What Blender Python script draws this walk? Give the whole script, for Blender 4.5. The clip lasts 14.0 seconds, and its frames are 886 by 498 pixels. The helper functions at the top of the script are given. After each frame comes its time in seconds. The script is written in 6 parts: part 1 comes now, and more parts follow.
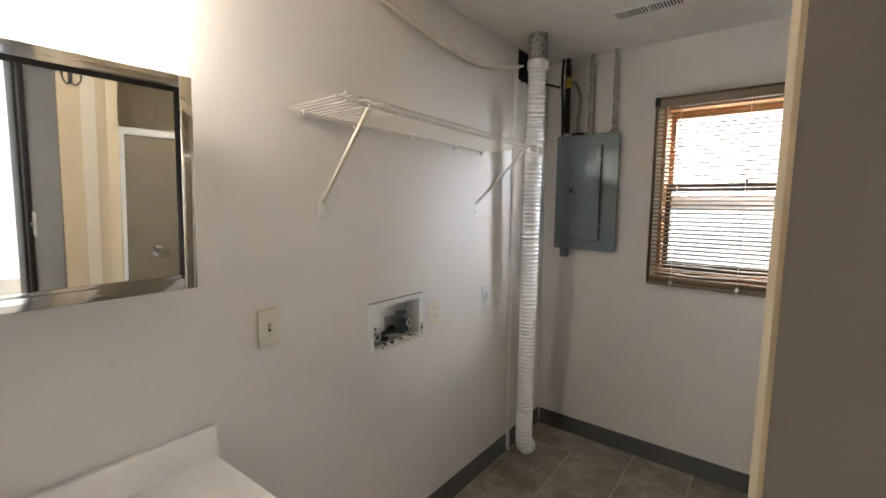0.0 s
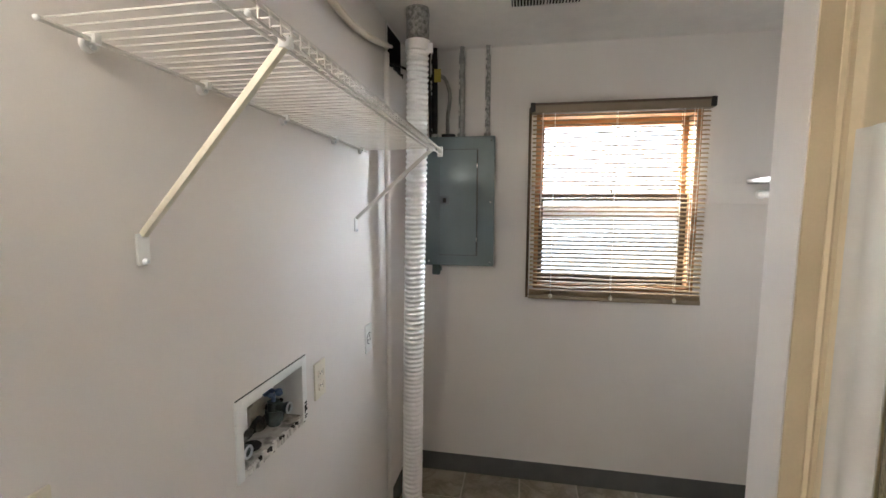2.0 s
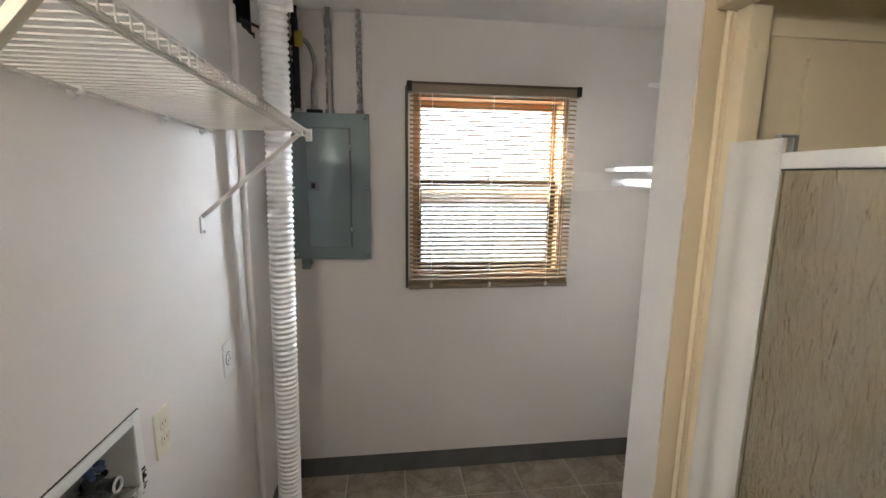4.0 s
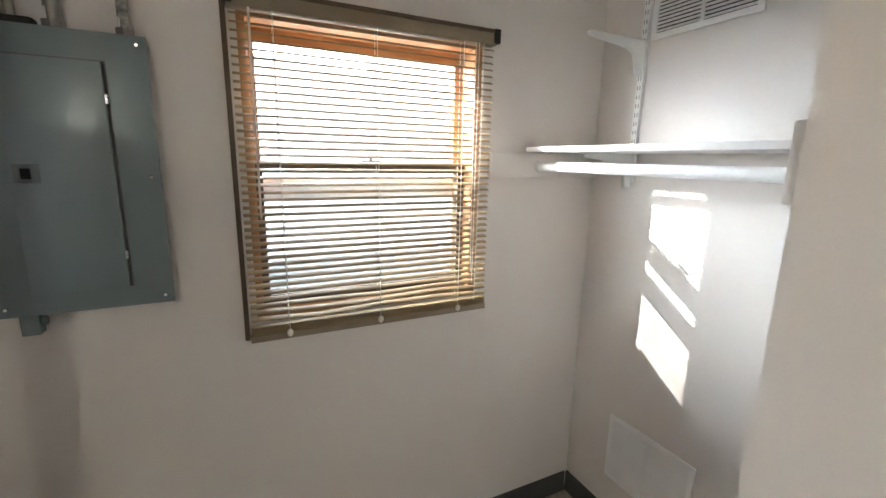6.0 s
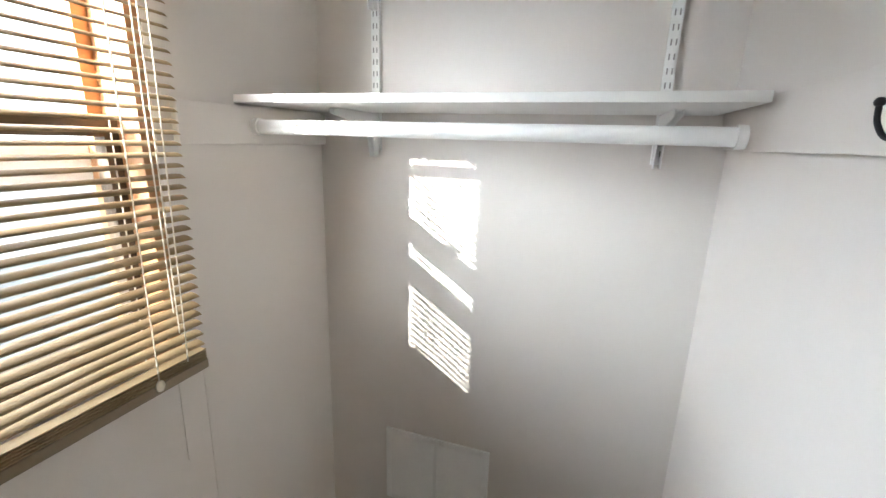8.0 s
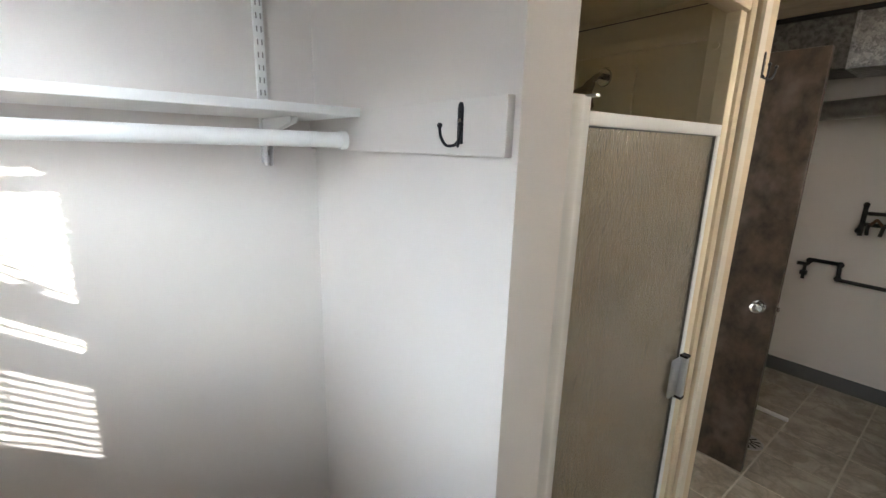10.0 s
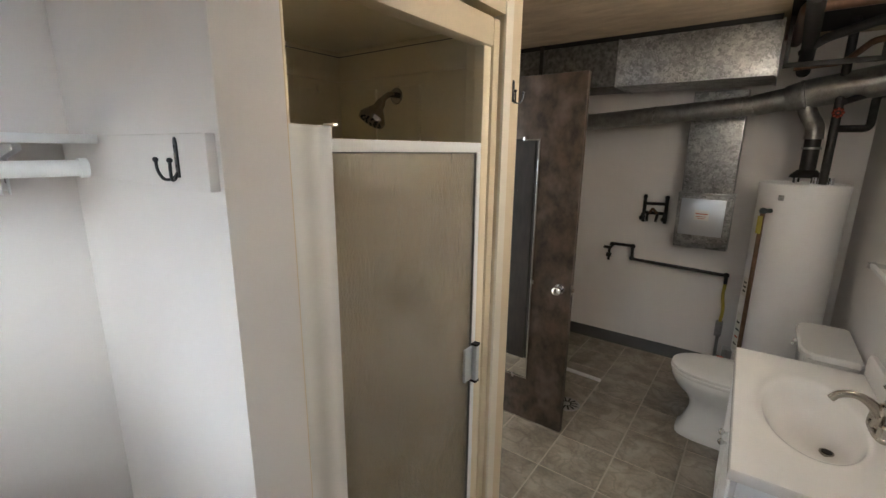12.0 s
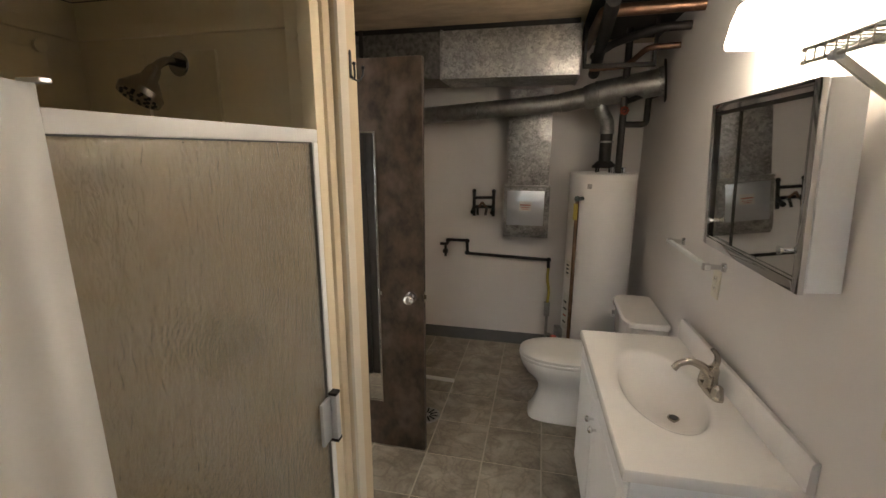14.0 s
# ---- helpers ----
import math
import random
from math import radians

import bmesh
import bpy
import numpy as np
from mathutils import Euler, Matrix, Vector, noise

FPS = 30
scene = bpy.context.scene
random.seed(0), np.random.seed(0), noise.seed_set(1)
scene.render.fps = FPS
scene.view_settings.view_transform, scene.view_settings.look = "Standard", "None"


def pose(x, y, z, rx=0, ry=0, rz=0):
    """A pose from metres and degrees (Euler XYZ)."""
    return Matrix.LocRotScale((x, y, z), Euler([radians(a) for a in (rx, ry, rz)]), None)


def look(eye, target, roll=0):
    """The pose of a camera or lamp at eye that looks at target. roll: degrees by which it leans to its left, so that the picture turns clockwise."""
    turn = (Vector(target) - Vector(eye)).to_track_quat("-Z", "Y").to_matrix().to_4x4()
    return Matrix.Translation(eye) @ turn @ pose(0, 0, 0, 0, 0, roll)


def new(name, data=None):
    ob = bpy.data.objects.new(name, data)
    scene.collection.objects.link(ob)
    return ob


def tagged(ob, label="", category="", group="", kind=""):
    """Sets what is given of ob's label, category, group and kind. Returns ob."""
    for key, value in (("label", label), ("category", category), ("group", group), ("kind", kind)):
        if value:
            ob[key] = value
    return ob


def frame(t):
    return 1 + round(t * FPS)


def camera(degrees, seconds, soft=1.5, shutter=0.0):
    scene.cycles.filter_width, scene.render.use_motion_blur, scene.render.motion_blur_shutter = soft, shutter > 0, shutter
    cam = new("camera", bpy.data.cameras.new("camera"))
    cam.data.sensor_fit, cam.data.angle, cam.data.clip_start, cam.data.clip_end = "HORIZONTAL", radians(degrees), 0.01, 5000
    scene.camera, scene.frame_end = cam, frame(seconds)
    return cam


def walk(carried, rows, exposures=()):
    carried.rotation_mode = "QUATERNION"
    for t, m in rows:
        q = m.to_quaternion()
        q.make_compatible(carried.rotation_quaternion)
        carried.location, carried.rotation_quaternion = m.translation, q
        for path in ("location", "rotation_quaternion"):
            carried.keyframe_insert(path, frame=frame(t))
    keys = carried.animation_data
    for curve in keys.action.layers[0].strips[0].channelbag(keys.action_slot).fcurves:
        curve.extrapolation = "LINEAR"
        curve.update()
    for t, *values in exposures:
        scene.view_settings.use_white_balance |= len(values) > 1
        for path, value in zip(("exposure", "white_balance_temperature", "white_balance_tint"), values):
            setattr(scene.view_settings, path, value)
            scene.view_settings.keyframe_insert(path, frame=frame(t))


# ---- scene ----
cam = camera(91.8, 14.0)
PATH = [
    (0, (1.212, -2.599, 1.481), (-0.017, -1.036, 1.263), 0.4),
    (0.5, (1.039, -2.507, 1.49), (-0.074, -0.86, 1.273), 0.2),
    (1, (0.873, -2.437, 1.502), (-0.055, -0.677, 1.29), 0.4),
    (1.5, (0.685, -2.344, 1.509), (0.008, -0.473, 1.308), 0.2),
    (2, (0.616, -2.318, 1.524), (0.253, -0.362, 1.321), 0.2),
    (2.5, (0.589, -2.404, 1.553), (0.507, -0.417, 1.348), 0.1),
    (2.7, (0.567, -2.43, 1.57), (0.569, -0.44, 1.366), 0.1),
    (4.8, (0.552, -1.851, 1.605), (0.823, 0.089, 1.203), 0.8),
    (5, (0.555, -1.778, 1.607), (0.843, 0.16, 1.204), 0.7),
    (5.5, (0.59, -1.57, 1.62), (1.166, 0.301, 1.209), 1.1),
    (6, (0.635, -1.401, 1.601), (1.495, 0.358, 1.191), 1.1),
    (6.5, (0.705, -1.188, 1.579), (1.828, 0.411, 1.152), 1.4),
    (7, (0.752, -1.033, 1.578), (2.13, 0.337, 1.107), 1.4),
    (7.2, (0.762, -0.999, 1.571), (2.251, 0.249, 1.096), 1.5),
    (9.3, (0.855, -0.639, 1.553), (2.679, -1.303, 1.073), 2.0),
    (9.5, (0.824, -0.634, 1.552), (2.568, -1.492, 1.083), 2.0),
    (10, (0.73, -0.615, 1.568), (2.259, -1.82, 1.111), 1.6),
    (10.5, (0.635, -0.62, 1.579), (2.002, -2.009, 1.129), 1.2),
    (11, (0.554, -0.68, 1.599), (1.842, -2.142, 1.148), 1.0),
    (11.5, (0.509, -0.733, 1.617), (1.725, -2.255, 1.166), 0.8),
    (12, (0.482, -0.774, 1.631), (1.642, -2.339, 1.178), 0.7),
    (12.5, (0.469, -0.873, 1.626), (1.62, -2.444, 1.171), 0.6),
    (13, (0.481, -0.976, 1.606), (1.588, -2.58, 1.157), 0.5),
    (13.5, (0.568, -1.011, 1.609), (1.363, -2.791, 1.16), 0.3),
    (14, (0.702, -1.014, 1.603), (1.133, -2.916, 1.156), 0.1),
]
walk(cam, [(t, look(eye, target, roll)) for t, eye, target, roll in PATH],
     exposures=[(0.0, 2.2, 6150, 10), (2.5, 2.32, 6000, 9), (5.5, 2.26, 6050, 8), (7.2, 2.2, 6150, 8), (9.5, 2.12, 6000, 8), (12.0, 2.02, 6100, 9), (14.0, 1.92, 6650, 11)])

# ---- world, sun, lamps ----
world = bpy.data.worlds.new("world")
scene.world = world
world.use_nodes = True
wn = world.node_tree.nodes
sky = wn.new("ShaderNodeTexSky")
sky.sky_type = "NISHITA"
sky.sun_disc = False
SUN_DIR = Vector((1.0, -0.53, -0.366)).normalized()
sky.sun_elevation = math.asin(-SUN_DIR.z)
sky.sun_rotation = math.atan2(-SUN_DIR.x, -SUN_DIR.y)
wn["Background"].inputs[1].default_value = 0.12
world.node_tree.links.new(sky.outputs[0], wn["Background"].inputs[0])


def lamp(name, kind, m, energy, color, **more):
    data = bpy.data.lights.new(name, kind)
    data.energy, data.color = energy, color
    for key, value in more.items():
        if key == "angle":
            data.angle = value
        elif key == "size":
            data.shape, data.size, data.size_y = "RECTANGLE", value[0], value[1]
        elif key == "radius":
            data.shadow_soft_size = value
    ob = new(name, data)
    ob.matrix_world = m
    return ob


lamp("sun", "SUN", look((0, 0, 5), Vector((0, 0, 5)) + SUN_DIR), 5.0, (1.0, 0.93, 0.82), angle=radians(0.53))
# area lamps added outside the laundry window, out of view, in place of sky light
lamp("window_sky_light", "AREA", look((-0.75, 0.95, 1.85), (1.07, 0.0, 1.52)), 82.0, (0.88, 0.94, 1.0), size=(1.5, 1.1))
lamp("window_sky_light", "AREA", look((2.75, 0.85, 1.85), (1.07, 0.0, 1.52)), 100.0, (0.88, 0.94, 1.0), size=(1.2, 1.1))
lamp("window_sky_light", "AREA", look((0.75, 1.15, 2.42), (1.30, -0.7, 1.95)), 20.0, (0.88, 0.94, 1.0), size=(1.5, 0.6))
# the daylight of the carpeted room beyond the doorway
lamp("hall_sky_light", "AREA", look((3.6, -0.2, 1.7), (3.3, -2.8, 0.9)), 22.0, (0.95, 0.97, 1.0), size=(1.0, 1.0))

# ---- materials ----


def material(name, color, rough=0.6, metal=0.0, vary=0.08, scale=6.0, bump=0.1, fine=120.0, dirt=None, dirt_amount=0.0,
             dirt_scale=3.0, transmission=0.0, stretch=(1, 1, 1), random_tint=0.0, coat=0.0, ior=1.45, emit=0.0, rough_vary=0.1):
    m = bpy.data.materials.new(name)
    m.use_nodes = True
    nt = m.node_tree
    n, l = nt.nodes, nt.links
    bsdf = n["Principled BSDF"]
    tc = n.new("ShaderNodeNewGeometry")
    mp = n.new("ShaderNodeMapping")
    mp.inputs["Scale"].default_value = stretch
    l.new(tc.outputs["Position"], mp.inputs[0])
    big = n.new("ShaderNodeTexNoise")
    big.inputs["Scale"].default_value, big.inputs["Detail"].default_value = scale, 5
    small = n.new("ShaderNodeTexNoise")
    small.inputs["Scale"].default_value, small.inputs["Detail"].default_value = fine, 4
    for t in (big, small):
        l.new(mp.outputs[0], t.inputs["Vector"])
    ramp = n.new("ShaderNodeValToRGB")
    lo = [max(0.0, c * (1 - vary)) for c in color]
    hi = [min(1.0, c * (1 + vary)) for c in color]
    ramp.color_ramp.elements[0].color, ramp.color_ramp.elements[1].color = (*lo, 1), (*hi, 1)
    ramp.color_ramp.elements[0].position, ramp.color_ramp.elements[1].position = 0.3, 0.7
    add = n.new("ShaderNodeMath")
    add.operation = "MULTIPLY_ADD"
    l.new(small.outputs[0], add.inputs[0])
    add.inputs[1].default_value = 0.35
    l.new(big.outputs[0], add.inputs[2])
    sub = n.new("ShaderNodeMath")
    sub.operation = "SUBTRACT"
    l.new(add.outputs[0], sub.inputs[0])
    sub.inputs[1].default_value = 0.175
    l.new(sub.outputs[0], ramp.inputs[0])
    out = ramp.outputs[0]
    if dirt:
        dn = n.new("ShaderNodeTexNoise")
        dn.inputs["Scale"].default_value, dn.inputs["Detail"].default_value = dirt_scale, 8
        l.new(mp.outputs[0], dn.inputs["Vector"])
        dr = n.new("ShaderNodeValToRGB")
        dr.color_ramp.elements[0].position, dr.color_ramp.elements[1].position = 0.5, 0.72
        l.new(dn.outputs[0], dr.inputs[0])
        am = n.new("ShaderNodeMath")
        am.operation = "MULTIPLY"
        am.inputs[1].default_value = dirt_amount
        l.new(dr.outputs[0], am.inputs[0])
        mix = n.new("ShaderNodeMix")
        mix.data_type = "RGBA"
        l.new(am.outputs[0], mix.inputs["Factor"])
        l.new(out, mix.inputs["A"])
        mix.inputs["B"].default_value = (*dirt, 1)
        out = mix.outputs["Result"]
    if random_tint:
        info = n.new("ShaderNodeObjectInfo")
        hs = n.new("ShaderNodeHueSaturation")
        mr = n.new("ShaderNodeMapRange")
        mr.inputs[3].default_value, mr.inputs[4].default_value = 1 - random_tint, 1 + random_tint
        l.new(info.outputs["Random"], mr.inputs[0])
        l.new(mr.outputs[0], hs.inputs["Value"])
        l.new(out, hs.inputs["Color"])
        out = hs.outputs[0]
    l.new(out, bsdf.inputs["Base Color"])
    rr = n.new("ShaderNodeMapRange")
    rr.inputs[3].default_value, rr.inputs[4].default_value = max(0.02, rough * (1 - rough_vary)), min(1, rough * (1 + rough_vary))
    l.new(big.outputs[0], rr.inputs[0])
    l.new(rr.outputs[0], bsdf.inputs["Roughness"])
    bsdf.inputs["Metallic"].default_value = metal
    bsdf.inputs["Transmission Weight"].default_value = transmission
    bsdf.inputs["IOR"].default_value = ior
    bsdf.inputs["Coat Weight"].default_value = coat
    if bump:
        bp = n.new("ShaderNodeBump")
        bp.inputs["Strength"].default_value, bp.inputs["Distance"].default_value = bump, 0.006 if transmission else 0.002
        l.new(small.outputs[0], bp.inputs["Height"])
        l.new(bp.outputs[0], bsdf.inputs["Normal"])
    if emit:
        bsdf.inputs["Emission Color"].default_value = (*color, 1)
        bsdf.inputs["Emission Strength"].default_value = emit
    return m


PAINT = material("wall_paint", (0.73, 0.69, 0.655), 0.62, vary=0.025, scale=2.0, bump=0.12, fine=260, dirt=(0.65, 0.61, 0.57), dirt_amount=0.15, dirt_scale=1.6)
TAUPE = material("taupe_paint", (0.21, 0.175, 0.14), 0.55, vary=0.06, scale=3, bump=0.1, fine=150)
CEIL = material("ceiling_paint", (0.78, 0.75, 0.71), 0.8, vary=0.04, scale=9, bump=0.5, fine=90)
CREAM = material("cream_paint", (0.66, 0.55, 0.38), 0.5, vary=0.05, scale=4, bump=0.1, fine=150)
ACRYLIC = material("cream_acrylic", (0.80, 0.70, 0.51), 0.32, vary=0.05, scale=3, bump=0.03, fine=60, dirt=(0.60, 0.49, 0.33), dirt_amount=0.15)
PALE_CREAM = material("pale_cream_paint", (0.74, 0.68, 0.57), 0.45, vary=0.04, scale=4, bump=0.1, fine=150)
WHITE = material("white_enamel", (0.85, 0.85, 0.84), 0.35, vary=0.03, scale=8, bump=0.05, fine=100)
COATED = material("vinyl_coating", (0.60, 0.575, 0.53), 0.4, vary=0.04, scale=8, bump=0.04)
WHITE_PLASTIC = material("white_plastic", (0.75, 0.745, 0.72), 0.4, vary=0.03, bump=0.03)
IVORY = material("ivory_plastic", (0.70, 0.65, 0.53), 0.35, vary=0.03, bump=0.02)
PORCELAIN = material("porcelain", (0.80, 0.78, 0.74), 0.12, vary=0.02, bump=0.0, coat=0.3)
MARBLE = material("cultured_marble", (0.80, 0.77, 0.73), 0.18, vary=0.03, scale=5, bump=0.0, coat=0.25)
SLOT = material("grey_slot", (0.30, 0.29, 0.28), 0.7, vary=0.05, bump=0.0)
RUBBER = material("grey_vinyl_base", (0.085, 0.085, 0.08), 0.5, vary=0.12, scale=10, bump=0.06)
GROUT = material("tile_joint", (0.43, 0.38, 0.30), 0.8, vary=0.1, bump=0.2)
PANEL = material("grey_panel_steel", (0.20, 0.243, 0.25), 0.27, metal=0.2, vary=0.03, scale=3, bump=0.0, rough_vary=0.04)
LATCH = material("dark_grey_latch", (0.12, 0.14, 0.145), 0.4, metal=0.3, vary=0.05, bump=0.0)
GALV = material("galvanised_steel", (0.34, 0.33, 0.315), 0.42, metal=0.8, vary=0.55, scale=70, bump=0.15, fine=180, dirt=(0.22, 0.21, 0.19), dirt_amount=0.35, dirt_scale=4, rough_vary=0.5)
GALV_DARK = material("dull_steel_pipe", (0.34, 0.33, 0.31), 0.33, metal=0.9, vary=0.25, scale=24, bump=0.1, dirt=(0.14, 0.13, 0.115), dirt_amount=0.4)
SPANGLED = material("spangled_duct_steel", (0.36, 0.35, 0.335), 0.40, metal=0.8, vary=0.22, scale=9, bump=0.08, fine=180, dirt=(0.20, 0.19, 0.17), dirt_amount=0.5, dirt_scale=5, rough_vary=0.4)
FOIL = material("aluminium_foil", (0.93, 0.93, 0.93), 0.33, metal=0.55, vary=0.05, scale=60, bump=0.2, fine=160, rough_vary=0.3)
CHROME = material("chrome", (0.72, 0.72, 0.72), 0.08, metal=1.0, vary=0.03, bump=0.0)
SATIN = material("satin_steel", (0.33, 0.31, 0.29), 0.22, metal=1.0, vary=0.05, bump=0.03)
NICKEL = material("brushed_nickel", (0.45, 0.41, 0.36), 0.26, metal=1.0, vary=0.06, bump=0.05)
BLACK_IRON = material("black_iron_pipe", (0.022, 0.020, 0.018), 0.5, metal=0.3, vary=0.3, scale=30, bump=0.2, dirt=(0.10, 0.07, 0.05), dirt_amount=0.25, dirt_scale=14)
BRONZE = material("dark_bronze", (0.035, 0.035, 0.04), 0.35, metal=0.6, vary=0.2, bump=0.05)
COPPER = material("tarnished_copper", (0.20, 0.115, 0.075), 0.38, metal=0.9, vary=0.25, scale=25, bump=0.1, dirt=(0.12, 0.09, 0.06), dirt_amount=0.5, dirt_scale=12)
DARK_WOOD = material("dark_stained_wood", (0.056, 0.038, 0.025), 0.58, vary=0.60, scale=9.0, bump=0.15, fine=40, stretch=(1.5, 1.5, 1.1), dirt=(0.135, 0.105, 0.080), dirt_amount=0.85, dirt_scale=5.5)
CASING = material("brown_casing", (0.10, 0.07, 0.045), 0.5, vary=0.2, scale=6, bump=0.1, stretch=(5, 5, 1))
# dark wood darkened further to put the unlit frame's shade into its colour
FRAME_WOOD = material("shade_darkened_wood", (0.022, 0.016, 0.012), 0.5, vary=0.4, scale=8, bump=0.1, fine=60, stretch=(4, 4, 1))
SASH = material("varnished_pine", (0.40, 0.20, 0.085), 0.4, vary=0.2, scale=6, bump=0.1, stretch=(1, 1, 6))
SLAT = material("tan_slat", (0.30, 0.215, 0.115), 0.45, vary=0.06, scale=20, bump=0.03, random_tint=0.06)
HEADRAIL = material("taupe_rail", (0.24, 0.19, 0.13), 0.45, vary=0.06, bump=0.03)
CORD = material("white_cord", (0.72, 0.68, 0.58), 0.8, vary=0.05, bump=0.1)
# near black: dark parts, and shade painted into voids and gaps
DARK = material("black_and_void_shade", (0.012, 0.011, 0.010), 0.8, vary=0.3, bump=0.2)
GRIME = material("grimy_plaster", (0.42, 0.39, 0.35), 0.8, vary=0.2, scale=20, bump=0.5, fine=60, dirt=(0.02, 0.018, 0.016), dirt_amount=1.0, dirt_scale=26)
SOOT = material("black_mould", (0.05, 0.048, 0.042), 0.9, vary=0.6, scale=60, bump=0.6, fine=120, dirt=(0.30, 0.28, 0.25), dirt_amount=0.6, dirt_scale=45)
PLASTER = material("chipped_plaster", (0.66, 0.63, 0.58), 0.85, vary=0.15, scale=40, bump=0.5, fine=90, dirt=(0.10, 0.09, 0.08), dirt_amount=0.7, dirt_scale=50)
BLUE_WHEEL = material("faded_blue_wheel", (0.13, 0.18, 0.30), 0.5, vary=0.4, scale=60, bump=0.2)
BRASS = material("weathered_valve", (0.10, 0.12, 0.12), 0.4, metal=0.7, vary=0.4, scale=40, bump=0.3)
PLYWOOD = material("plywood", (0.46, 0.36, 0.245), 0.65, vary=0.16, scale=7, bump=0.15, fine=50, stretch=(0.9, 2.2, 1), dirt=(0.30, 0.22, 0.145), dirt_amount=0.45, dirt_scale=5)
HEATER = material("heater_enamel", (0.80, 0.78, 0.76), 0.34, vary=0.03, scale=4, bump=0.04)
BEIGE_PIPE = material("ivory_pipe", (0.66, 0.60, 0.50), 0.45, vary=0.05, bump=0.05)
MIRROR = material("mirror_glass", (0.86, 0.87, 0.86), 0.02, metal=1.0, vary=0.0, bump=0.0)
CARPET = material("beige_carpet", (0.42, 0.37, 0.30), 0.95, vary=0.35, scale=160, bump=1.0, fine=300)
YELLOW = material("yellow_tag", (0.50, 0.40, 0.08), 0.6, vary=0.1, bump=0.05)
RED = material("red_handle", (0.40, 0.06, 0.03), 0.5, vary=0.2, bump=0.1)
PAPER = material("paper_label", (0.70, 0.68, 0.63), 0.7, vary=0.04, bump=0.02)
INK = material("dark_ink", (0.03, 0.03, 0.03), 0.6, vary=0.05, bump=0.0)
RED_INK = material("red_ink", (0.45, 0.10, 0.05), 0.6, vary=0.05, bump=0.0)
ALU = material("grey_aluminium", (0.62, 0.64, 0.66), 0.3, metal=0.9, vary=0.06, bump=0.04)
GRASS = material("pale_gravel", (0.76, 0.73, 0.67), 0.9, vary=0.15, scale=2, bump=0.5, fine=40)
OUTSIDE = material("hazy_daylight", (0.60, 0.62, 0.64), 0.9, vary=0.1, scale=0.5, bump=0.0, emit=1.5)
SHADE = material("lit_frosted_glass", (1.0, 0.885, 0.735), 0.4, vary=0.0, bump=0.0, emit=10.5)


def tile_material():
    """Brown stone-look vinyl: cloudy patches, crossing darker veins and pale worn flecks, shifted from tile to tile."""
    m = material("stone_tile", (0.27, 0.233, 0.18), 0.36, vary=0.34, scale=6.5, bump=0.12, fine=70, dirt=(0.43, 0.385, 0.31), dirt_amount=0.65, dirt_scale=9, random_tint=0.07)
    n, l = m.node_tree.nodes, m.node_tree.links
    bsdf = n["Principled BSDF"]
    old = bsdf.inputs["Base Color"].links[0].from_socket
    mp = [k for k in n if k.type == "MAPPING"][0]
    info = n.new("ShaderNodeObjectInfo")
    shift = n.new("ShaderNodeMath")
    shift.operation = "MULTIPLY"
    shift.inputs[1].default_value = 40.0
    l.new(info.outputs["Random"], shift.inputs[0])
    l.new(shift.outputs[0], mp.inputs["Location"])
    vein = n.new("ShaderNodeTexNoise")
    vein.inputs["Scale"].default_value, vein.inputs["Detail"].default_value, vein.inputs["Distortion"].default_value = 5.0, 6, 1.6
    l.new(mp.outputs[0], vein.inputs["Vector"])
    ridge = n.new("ShaderNodeValToRGB")
    e = ridge.color_ramp.elements
    e[0].position, e[0].color = 0.44, (0, 0, 0, 1)
    e[1].position, e[1].color = 0.56, (0, 0, 0, 1)
    mid = e.new(0.5)
    mid.color = (1, 1, 1, 1)
    l.new(vein.outputs[0], ridge.inputs[0])
    k = n.new("ShaderNodeMath")
    k.operation = "MULTIPLY"
    k.inputs[1].default_value = 0.40
    l.new(ridge.outputs[0], k.inputs[0])
    mix = n.new("ShaderNodeMix")
    mix.data_type = "RGBA"
    mix.inputs["B"].default_value = (0.12, 0.095, 0.066, 1)
    l.new(k.outputs[0], mix.inputs["Factor"])
    l.new(old, mix.inputs["A"])
    l.new(mix.outputs["Result"], bsdf.inputs["Base Color"])
    return m


TILE = tile_material()


